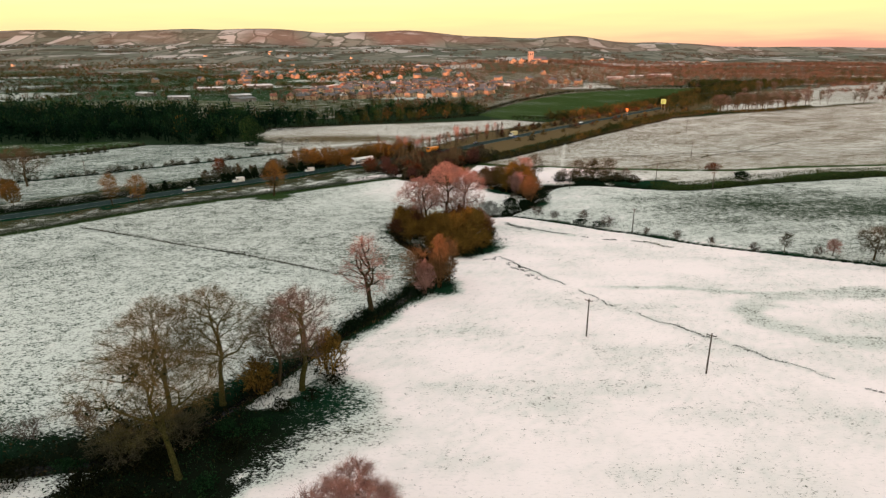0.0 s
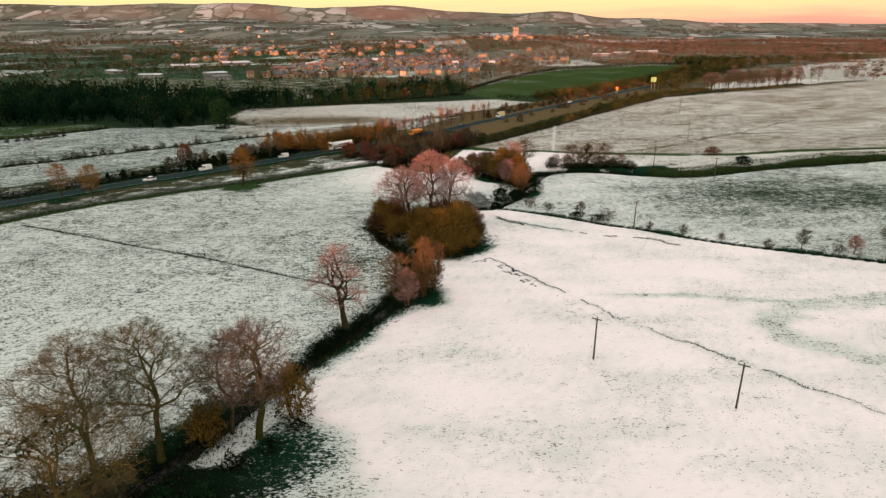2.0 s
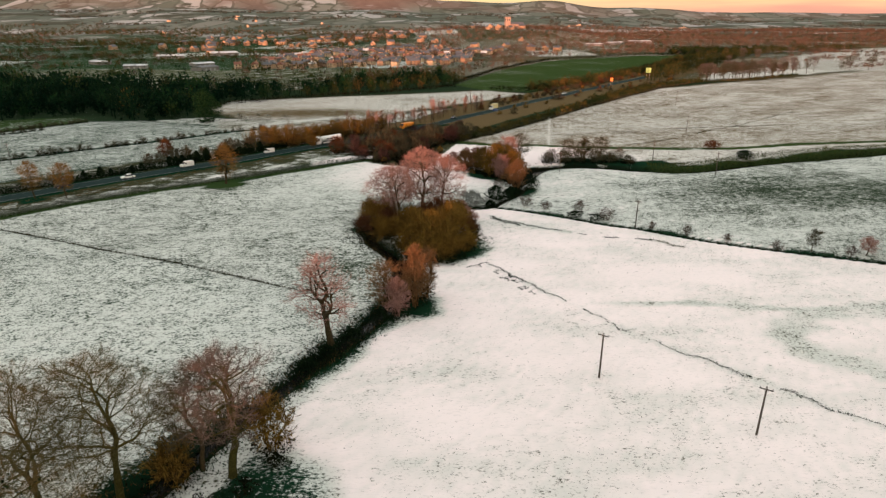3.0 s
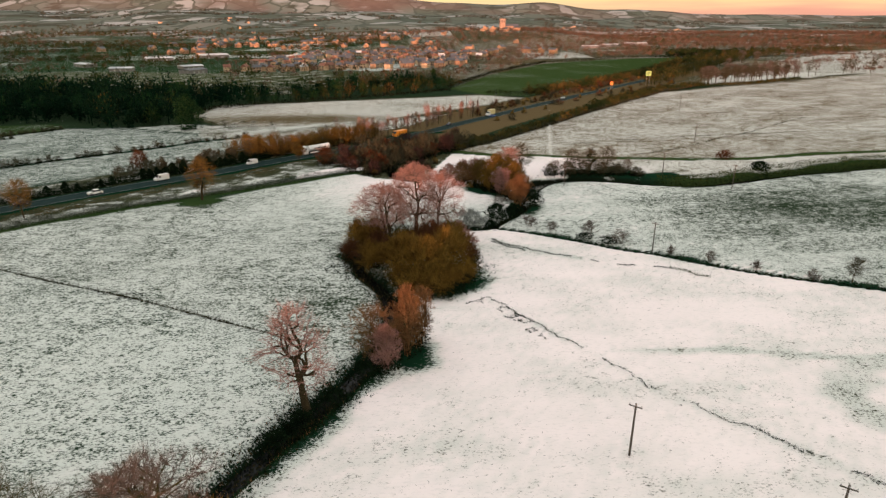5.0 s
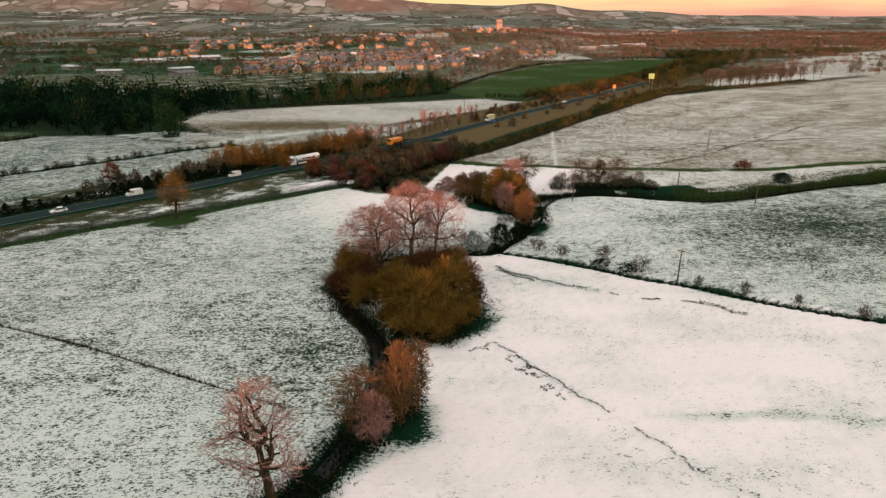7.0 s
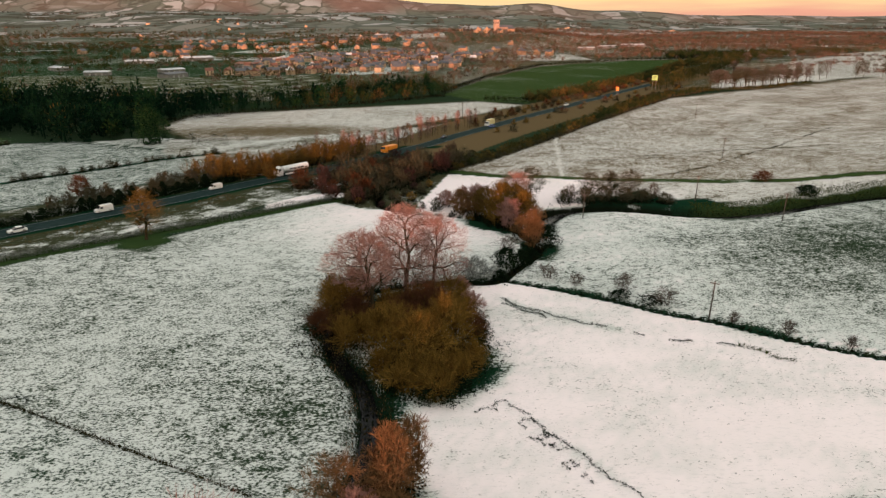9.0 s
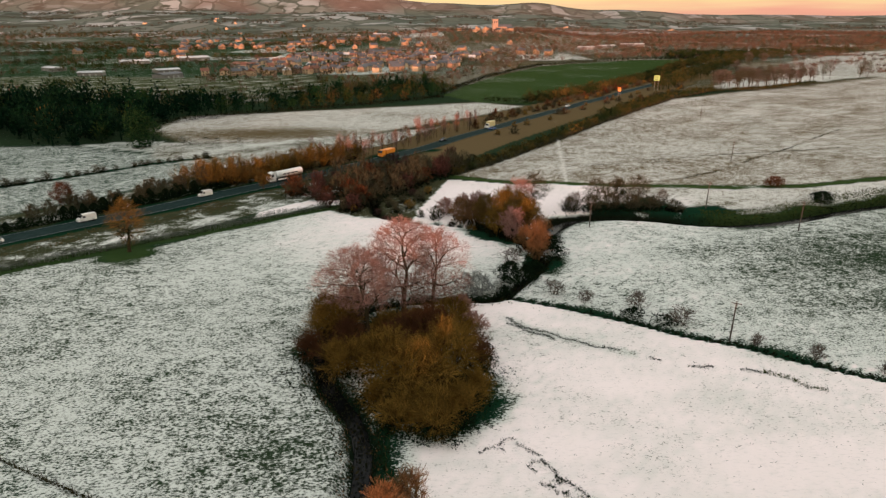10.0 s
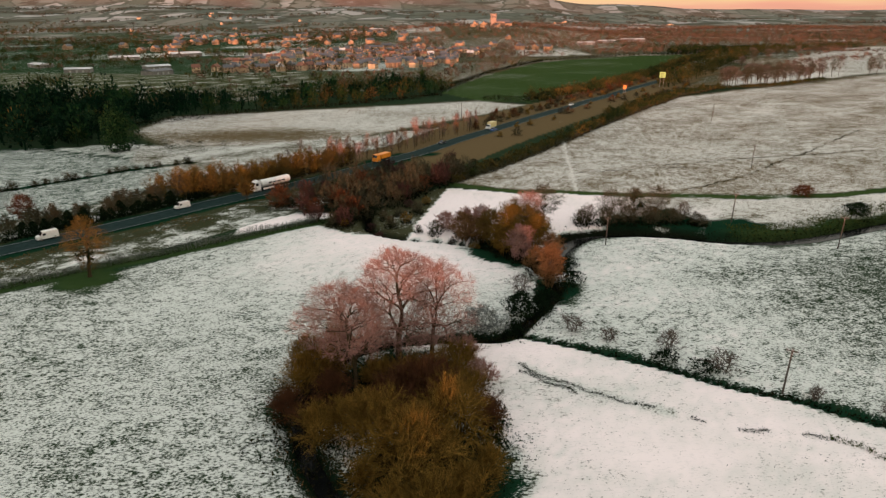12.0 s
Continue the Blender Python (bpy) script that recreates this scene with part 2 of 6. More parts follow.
M_METAL = simple("dull_steel", (0.30, 0.30, 0.30), (0.42, 0.42, 0.42), 6, 0.45, 0.8)

# ---- mesh helpers ----


def mesh_np(name, verts, faces, mat, smooth=False):
    """A mesh from an array of points and an array of equal-sided faces."""
    verts, faces = np.asarray(verts, np.float32), np.asarray(faces, np.int32)
    me = bpy.data.meshes.new(name)
    k = faces.shape[1]
    me.vertices.add(len(verts))
    me.vertices.foreach_set("co", verts.ravel())
    me.loops.add(faces.size)
    me.loops.foreach_set("vertex_index", faces.ravel())
    me.polygons.add(len(faces))
    me.polygons.foreach_set("loop_start", np.arange(0, faces.size, k, dtype=np.int32))
    if smooth:
        me.polygons.foreach_set("use_smooth", np.ones(len(faces), bool))
    me.update(calc_edges=True)
    me.materials.append(mat)
    return me


def child(name, me, parent, label=""):
    ob = new(name, me)
    ob.parent = parent
    return tagged(ob, label)


def part(name, bm, mat, parent, label=""):
    me = bpy.data.meshes.new(name)
    bm.to_mesh(me)
    bm.free()
    me.materials.append(mat)
    return child(name, me, parent, label)


def thing(name, label, category, m=None, group="", kind=""):
    ob = new(name)
    ob.empty_display_size = 0.5
    if m is not None:
        ob.matrix_basis = m
    return tagged(ob, label, category, group, kind)


def box(bm, x0, y0, z0, x1, y1, z1, bevel=0.0):
    r = bmesh.ops.create_cube(bm, size=1, matrix=Matrix.LocRotScale(((x0 + x1) / 2, (y0 + y1) / 2, (z0 + z1) / 2), None, (x1 - x0, y1 - y0, z1 - z0)))
    if bevel:
        es = {e for v in r["verts"] for e in v.link_edges}
        bmesh.ops.bevel(bm, geom=list(es), offset=bevel, segments=1, affect="EDGES")
    return bm


def rod(bm, a, b, r0, r1, n=8):
    a, b = Vector(a), Vector(b)
    d = b - a
    m = Matrix.Translation((a + b) / 2) @ d.to_track_quat("Z", "Y").to_matrix().to_4x4()
    bmesh.ops.create_cone(bm, cap_ends=True, segments=n, radius1=r0, radius2=r1, depth=d.length, matrix=m)
    return bm


def tubes(segs, n):
    """Open prisms along segments: rows of x0 y0 z0 x1 y1 z1 r0 r1. Gives points and four-sided faces."""
    s = np.asarray(segs, float)
    p0, p1, r = s[:, :3], s[:, 3:6], s[:, 6:8]
    d = p1 - p0
    d /= np.maximum(np.linalg.norm(d, axis=1, keepdims=True), 1e-6)
    ref = np.where(np.abs(d[:, 2:3]) > 0.9, [[1.0, 0, 0]], [[0, 0, 1.0]])
    u = np.cross(d, ref)
    u /= np.linalg.norm(u, axis=1, keepdims=True)
    w = np.cross(d, u)
    a = np.arange(n) * 2 * np.pi / n
    ring = u[:, None] * np.cos(a)[None, :, None] + w[:, None] * np.sin(a)[None, :, None]
    v = np.stack([p0[:, None] + ring * r[:, :1, None], p1[:, None] + ring * r[:, 1:, None]], 1)
    i = np.arange(n)
    j = (i + 1) % n
    f = np.stack([i, j, n + j, n + i], 1)
    faces = (np.arange(len(s)) * 2 * n)[:, None, None] + f[None]
    return v.reshape(-1, 3), faces.reshape(-1, 4)


def ribbons(segs, rng):
    """The thinnest shoots: one tapered blade along each segment, turned at random."""
    s = np.asarray(segs, float)
    p0, p1 = s[:, :3], s[:, 3:6]
    u = np.cross(p1 - p0, rng.normal(size=p0.shape))
    u /= np.maximum(np.linalg.norm(u, axis=1, keepdims=True), 1e-6)
    a, b = u * s[:, 6:7] * 1.2, u * s[:, 7:8] * 1.2
    return np.stack([p0 - a, p0 + a, p1 + b, p1 - b], 1).reshape(-1, 3), np.arange(4 * len(s)).reshape(-1, 4)


def leaf_quads(points, size, rng):
    """A small four-sided leaf or clump of shoots at each point, turned at random."""
    p = np.asarray(points, float)
    n = len(p)
    a = rng.normal(size=(n, 3))
    a /= np.linalg.norm(a, axis=1, keepdims=True)
    b = np.cross(a, rng.normal(size=(n, 3)))
    b /= np.linalg.norm(b, axis=1, keepdims=True)
    s = (size * rng.uniform(0.6, 1.4, n))[:, None]
    v = np.stack([p - a * s, p - b * s * 0.6, p + a * s, p + b * s * 0.6], 1)
    return v.reshape(-1, 3), np.arange(4 * n).reshape(-1, 4)


def joined(pieces):
    vs, fs, k = [], [], 0
    for v, f in pieces:
        vs.append(v)
        fs.append(f + k)
        k += len(v)
    return np.concatenate(vs), np.concatenate(fs)


# ---- plants ----


def limb_segments(root, tips, tip_r, rng, first=None, jitter=0.09, bend=0.3):
    """Branches that fork again and again from one root until each tip is reached; thickness follows the number of tips carried.
    Gives thick and thin segments, and for every tip its place and heading."""
    thick, thin, ends, heads = [], [], [], []
    stack = [(np.asarray(root, float), np.asarray(tips, float), first, np.array((0, 0, 1.0)))]
    while stack:
        p, group, share, way = stack.pop()
        n = len(group)
        if n == 1:
            t = group[0]
            d = t - p
            m = p + d * 0.5 + rng.normal(size=3) * 0.10 * np.linalg.norm(d)
            thin.append((*p, *m, tip_r * 1.1, tip_r))
            thin.append((*m, *t, tip_r, tip_r * 0.7))
            ends += [m, t]
            heads += [m - p, t - m]
            continue
        c = group.mean(0)
        d = c - p
        ln = np.linalg.norm(d)
        q = p + d * (share if share else rng.uniform(0.26, 0.5)) + rng.normal(size=3) * jitter * ln * (0.4 if share else 1)
        r = tip_r * n ** 0.5
        if n > 7:
            # an arc that leaves in the parent's direction and bends towards its own
            ln2 = np.linalg.norm(q - p)
            c1 = p + (way * bend + d / ln * (1 - bend)) * ln2 * 0.5
            last = p
            for k in (1, 2, 3):
                u = k / 3
                nxt = p * (1 - u) ** 2 + c1 * 2 * u * (1 - u) + q * u * u
                thick.append((*last, *nxt, r * (1.06 - 0.04 * k), r * (1.02 - 0.04 * k)))
                last = nxt
            way = (q - c1) / max(np.linalg.norm(q - c1), 1e-6)
        else:
            thin.append((*p, *q, r * 1.04, r * 0.95))
            way = d / ln
        if n < 9:
            ends.append(q)
            heads.append(d)
        rel = group - q
        ax = np.linalg.eigh(rel.T @ rel + np.diag(rng.random(3)) * 0.2 * n)[1][:, -1] + rng.normal(size=3) * 0.25
        s = rel @ ax
        cut = np.quantile(s, rng.uniform(0.33, 0.67))
        a, b = group[s <= cut], group[s > cut]
        for g in (a, b):
            if len(g):
                stack.append((q, g, None, way))
    return thick, thin, np.array(ends), np.array(heads)


def fine_twigs(ends, heads, count, length, r, rng, up=0.25, fan=0.38):
    """Short forked shoots at every end, fanning about its heading."""
    d = heads / np.maximum(np.linalg.norm(heads, axis=1, keepdims=True), 1e-6)
    p = np.repeat(ends, count, 0)
    d = np.repeat(d, count, 0) + rng.normal(size=(len(p), 3)) * fan + [0, 0, up]
    d /= np.linalg.norm(d, axis=1, keepdims=True)
    ln = length * rng.uniform(0.5, 1.3, (len(p), 1))
    q = p + d * ln
    one = np.ones((len(p), 1))
    e = d + rng.normal(size=d.shape) * 0.45
    fork = p + d * ln * 0.5
    return np.concatenate([np.concatenate([p, q, one * r, one * r * 0.4], 1), np.concatenate([fork, fork + e * ln * 0.45, one * r * 0.8, one * r * 0.35], 1)])


def crown_points(n, w, h, low, rng, lumps=0.22, shell=0.33, belly=0.45, stretch=1.0):
    """Tips spread through a lumpy dome that starts at low and is widest at belly of its height."""
    u = rng.random(n) ** 0.8
    a = rng.uniform(0, 2 * math.pi, n)
    prof = np.where(u < belly, 0.55 + 0.45 * np.sin(u / belly * math.pi / 2), np.sqrt(np.maximum(0.03, 1 - ((u - belly) / (1 - belly)) ** 2)))
    ph = rng.uniform(0, 6.28, 4)
    lump = 1 + lumps * (np.sin(a * 2 + ph[0] + u * 3) + 0.7 * np.sin(a * 3 + ph[1] - u * 5) + 0.5 * np.sin(a * 5 + ph[2] + u * 8))
    rad = w / 2 * prof * lump * rng.random(n) ** shell
    return np.stack([np.cos(a) * rad * stretch, np.sin(a) * rad, low + (h - low) * u * (1 + 0.05 * np.sin(a * 3 + ph[3]))], 1)


def bare_tree(name, seed, height, width, mat, label, at, girth=0.4, tips=420, low=0.28, shoots=5, shoot=1.0, twig=0.012, lean=(0, 0), trunk=0.42, jitter=0.07,
              bark=None, ivy=0, category="tree", z=0.0, group="", spin=0.0, belly=0.55, up=0.35):
    rng = np.random.default_rng(seed)
    pts = crown_points(tips, width, height - shoot * 0.6, height * low, rng, belly=belly) + [lean[0], lean[1], 0]
    thick, thin, ends, heads = limb_segments((0, 0, -0.3), pts, girth / math.sqrt(tips), rng, trunk, jitter)
    # a flared foot
    thick.append((0, 0, -0.3, *(0.3 * np.array(thick[0][3:5])), 0.6, girth * 1.35, girth * 1.0))
    tree = thing(name, label, category, pose(at[0], at[1], z, 0, 0, spin), group)
    child("trunk", mesh_np("trunk", *tubes(thick, 6), bark or M_BARK, True), tree)
    thin = np.array(thin)
    thin[:, 6:8] = np.maximum(thin[:, 6:8], twig)
    child("crown", mesh_np("crown", *joined([tubes(thin, 3), ribbons(fine_twigs(ends, heads, shoots, shoot, twig, rng, up), rng)]), mat), tree)
    if ivy:
        sel = np.array(thick)[rng.integers(0, max(1, len(thick) // 2), ivy)]
        pts = sel[:, :3] + (sel[:, 3:6] - sel[:, :3]) * rng.random((ivy, 1)) + rng.normal(size=(ivy, 3)) * 0.4
        child("ivy", mesh_np("ivy", *leaf_quads(pts, 0.22, rng), M_DARK), tree, "dark green ivy on the limbs")
    return tree


def bush(name, seed, at, w, h, mat, label, tips=140, stems=5, shoots=4, shoot=0.6, twig=0.018, z=0.0, category="bush", group="", undergrowth=0, belly=0.35, low=0.12, spin=None, fan=0.38):
    """Several stems from one foot whose branches fill a dome, with near-black brambles low inside that carry painted
    shade.
    """
    rng = np.random.default_rng(seed)
    pts = crown_points(tips, w, h - shoot * 0.5, h * low, rng, 0.16, 0.5, belly)
    which = ((np.arctan2(pts[:, 1], pts[:, 0]) + math.pi) / (2 * math.pi) * stems + rng.normal(size=tips) * 0.35).astype(int) % stems
    segs, ends, heads = [], [], []
    for s in range(stems):
        g = pts[which == s]
        if len(g) < 2:
            continue
        a = s * 2 * math.pi / stems - math.pi
        th, tn, e, hd = limb_segments((math.cos(a) * w * 0.08, math.sin(a) * w * 0.08, -0.2), g, 0.012 + 0.0011 * w, rng, 0.3)
        segs += th + tn
        ends.append(e)
        heads.append(hd)
    segs = np.array(segs)
    segs[:, 6:8] = np.maximum(segs[:, 6:8], twig)
    b = thing(name, label, category, pose(at[0], at[1], z, 0, 0, seed * 37 % 360 if spin is None else spin), group)
    child("crown", mesh_np("crown", *joined([tubes(segs, 3), ribbons(fine_twigs(np.concatenate(ends), np.concatenate(heads), shoots, shoot, twig, rng, fan=fan), rng)]), mat), b)
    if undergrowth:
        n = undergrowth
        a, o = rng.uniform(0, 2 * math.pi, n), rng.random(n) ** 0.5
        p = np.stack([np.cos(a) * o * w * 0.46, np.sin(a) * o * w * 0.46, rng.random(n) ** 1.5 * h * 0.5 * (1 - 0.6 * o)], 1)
        child("undergrowth", mesh_np("undergrowth", *leaf_quads(p, 0.22, rng), M_SHADY_BRAMBLE), b, "near-black brambles standing for shade between the stems")
    return b

# ---- plan of the land ----
STREAM = [(-150, 48), (-120, 54), (-90, 60), (-62, 65), (-47, 66), (-40, 69), (-33, 78), (-27, 90), (-20, 103), (-14, 113), (-9, 122), (-5, 131), (-4, 146), (-5.5, 154),
          (-9, 160), (-12, 166), (-13, 174), (-12, 182), (-7, 188), (2, 191), (12, 191), (19, 190), (24, 196), (30, 203), (34, 212), (31, 222), (25, 231),
          (14, 238), (2, 240), (-7, 246), (-8, 262)]
RIVER = [(34, 220), (40, 234), (48, 241), (60, 241), (70, 239), (80, 234), (95, 233), (108, 236), (124, 242), (150, 250), (200, 259), (300, 264)]
DITCH = [(22, 190), (29, 187), (37, 182.5), (44, 178), (50, 173), (57, 170), (67, 162), (79, 155), (92, 149), (103, 144), (125, 134), (160, 118)]
HEDGE = [(-150, 156), (-131, 170), (-110, 192), (-81, 214), (-62, 228), (-41, 241), (-21, 253)]
WEST_HEDGE = [(-215, 222), (-185, 245), (-150, 269), (-131, 284), (-111, 305), (-98, 317), (-76, 327)]
FENCE = [(-112, 177.5), (-90, 166.7), (-67, 156), (-53, 149.7), (-41, 143.4), (-28, 136.8), (-17, 131)]
TRACK = [(15.7, 146.2), (19, 141.2), (21.3, 137.2), (25.8, 130.2), (30.1, 124.4), (32.8, 119.5), (36, 114), (39.5, 110.6), (44, 106), (48.5, 101.3), (52, 97), (59, 89), (68, 80), (90, 62)]
TRACK_B = [(19.6, 181), (23.2, 176.5), (27, 173.8), (32.5, 170.6), (38, 167.3)]
RING = [(92, 97), (74, 99), (63, 106), (62, 113), (70, 120), (98, 123)]
TRACK_C = [(33, 126), (53, 125.5), (70, 122), (98, 123)]
HEADLAND = [(19, 289), (35, 280), (51, 273), (68, 269.5), (84, 267.5), (106, 263), (131, 264), (160, 271), (207, 277), (300, 285)]
WHEELS = [(84, 272), (101, 278), (126, 296), (163, 327), (222, 375)]
WHEELS_B = [(86, 305), (132, 316), (190, 330)]
ROAD = [(-330, 20), (-240, 103), (-170, 168), (-144, 190), (-110, 220), (-92, 237), (-65, 262.5), (-35, 291), (3, 330), (31, 371), (74, 426), (132, 500), (186, 569), (247, 646), (330, 760), (430, 880),
        (600, 1050), (900, 1280)]
FIELD_EDGE = [(19, 291), (42, 317), (74, 358), (124, 425), (190, 505)]


def smooth(a, b, t):
    t = np.clip((t - a) / (b - a), 0, 1)
    return t * t * (3 - 2 * t)


def line_dist(x, y, line):
    """The distance of many points from a polyline."""
    best = np.full(np.shape(x), 1e9)
    for (ax, ay), (bx, by) in zip(line, line[1:]):
        dx, dy = bx - ax, by - ay
        t = np.clip(((x - ax) * dx + (y - ay) * dy) / (dx * dx + dy * dy), 0, 1)
        best = np.minimum(best, np.hypot(x - ax - t * dx, y - ay - t * dy))
    return best


def inside(x, y, poly):
    c = np.zeros(np.shape(x), bool)
    for (ax, ay), (bx, by) in zip(poly, poly[1:] + poly[:1]):
        if ay != by:
            c ^= ((ay > y) != (by > y)) & (x < (bx - ax) * (y - ay) / (by - ay) + ax)
    return c


def waves(x, y, size, seed):
    """Smooth rolling noise from a few sines, about -1 to 1."""
    r = np.random.default_rng(seed)
    s = 0
    for k in range(9):
        a, f = r.uniform(0, 2 * np.pi), r.uniform(0.6, 1.9) / size
        s = s + np.sin((x * np.cos(a) + y * np.sin(a)) * f * 2 * np.pi + r.uniform(0, 6.28)) / (0.7 + 0.3 * k)
    return s / 3.2


def along(line, step):
    """Points at even steps along a polyline, with the heading."""
    out, carry = [], 0.0
    for (ax, ay), (bx, by) in zip(line, line[1:]):
        ln = math.hypot(bx - ax, by - ay)
        t = carry
        while t < ln:
            out.append((ax + (bx - ax) * t / ln, ay + (by - ay) * t / ln, math.atan2(by - ay, bx - ax)))
            t += step
        carry = t - ln
    return out


def curved(line, rounds=2):
    """The polyline with its corners cut round."""
    for _ in range(rounds):
        nl = [line[0]]
        for a, b in zip(line, line[1:]):
            nl += [(a[0] * .75 + b[0] * .25, a[1] * .75 + b[1] * .25), (a[0] * .25 + b[0] * .75, a[1] * .25 + b[1] * .75)]
        line = nl + [line[-1]]
    return line


STREAM, RIVER, DITCH, ROAD = curved(STREAM), curved(RIVER), curved(DITCH), curved(ROAD, 1)
HILLS = ((-0.60, 0.26, 14), (-0.29, 0.075, 13), (-0.21, 0.05, 3), (-0.05, 0.06, 10), (0.21, 0.05, 9), (0.36, 0.07, 6), (-0.13, 0.05, 6), (-0.40, 0.06, 5))


def height(x, y):
    """The lie of the land."""
    x, y = np.asarray(x, float), np.asarray(y, float)
    z = 0.25 * waves(x, y, 60, 3)
    far = smooth(900, 2000, y)
    z = z + 3.0 * waves(x, y, 500, 5) * smooth(420, 900, y) + 6 * far * waves(x, y, 900, 8)
    # hills all along the horizon
    a = x / np.maximum(y, 1)
    crest = 20 + 20 * (1 - smooth(0.05, 0.45, a))
    for c, w, h in HILLS:
        crest = crest + h * np.exp(-((a - c) / w) ** 2)
    crest = 50 + (crest - 6) * 0.000857 * 4300
    lift = 0.52 * smooth(1700, 4000, y) + 0.48 * smooth(3900, 4350, y)
    # a low wooded rise beyond the road's end
    z = z + 15 * np.exp(-((x - 1150) / 520) ** 2 - ((y - 1950) / 330) ** 2)
    z = z + crest * lift + lift * 14 * waves(x, y, 700, 11) * (1 - smooth(3600, 4300, y))
    z = z - smooth(4350, 4900, y) * 120
    # the knoll of the old town
    z = z + 34 * np.exp(-((x - 215) / 300) ** 2 - ((y - 1600) / 260) ** 2)
    # an added long rise, unseen behind the camera, shaped to keep the low sun off the near fields
    sun_block_rise = 22.5 + 11 * (1 - smooth(-420, -290, x)) + 33 * (1 - smooth(-1200, -480, x))
    z = z + sun_block_rise * np.exp(-((y + 350) / 90) ** 2)
    near = (y > 20) & (y < 330) & (np.abs(x) < 320)
    zn, xn, yn = z[near], x[near], y[near]
    for line, w, d in ((STREAM, 2.2, 2.1), (RIVER, 3.4, 2.4), (DITCH, 1.0, 0.7)):
        dd = line_dist(xn, yn, line)
        if line is STREAM:
            w = w * (1 - 0.42 * smooth(186, 200, yn))
        zn = np.minimum(zn, zn - d * (1 - smooth(w * 0.35, w * 1.5, dd)))
    # the shelf over the river's far side
    zn = zn + 1.2 * smooth(246, 262, yn) * smooth(36, 50, xn) * (1 - smooth(300, 330, yn))
    z[near] = zn
    return z


def ground_z(x, y):
    return float(height(np.array([x]), np.array([y]))[0])


def heights(pts):
    p = np.array([(q[0], q[1]) for q in pts], float)
    return height(p[:, 0], p[:, 1])


def axis(lo, mid0, mid1, hi, step, grow, most):
    out = list(np.arange(mid0, mid1 + 0.01, step))
    s, v = step, mid1
    while v < hi:
        s = min(s * grow, most)
        v += s
        out.append(v)
    s, v = step, mid0
    while v > lo:
        s = min(s * grow, most)
        v -= s
        out.insert(0, v)
    return np.array(out)


FAR_GREEN = [(31, 545), (82, 677), (174, 842), (301, 928), (461, 976), (262, 690), (151, 560), (86, 490), (56, 494)]
NORTH_FIELD = [(-126, 398), (-124, 446), (-66, 463), (-1, 482), (53, 498), (83, 476), (35, 424), (-25, 369), (-60, 358), (-97, 360)]
WEST_FIELD = [(-420, 260), (-260, 330), (-205, 352), (-150, 362), (-100, 336), (-78, 322), (-66, 300), (-100, 262), (-150, 215), (-260, 110), (-420, 60)]
EAST_FIELD = [(19, 291), (42, 317), (74, 358), (124, 425), (190, 505), (251, 543), (359, 597), (460, 655), (800, 880), (900, 300), (300, 285), (207, 277), (131, 264), (84, 267.5), (51, 273)]
FAR_EAST = [(400, 700), (520, 885), (900, 1260), (1500, 1500), (1500, 1000), (800, 880), (480, 670)]


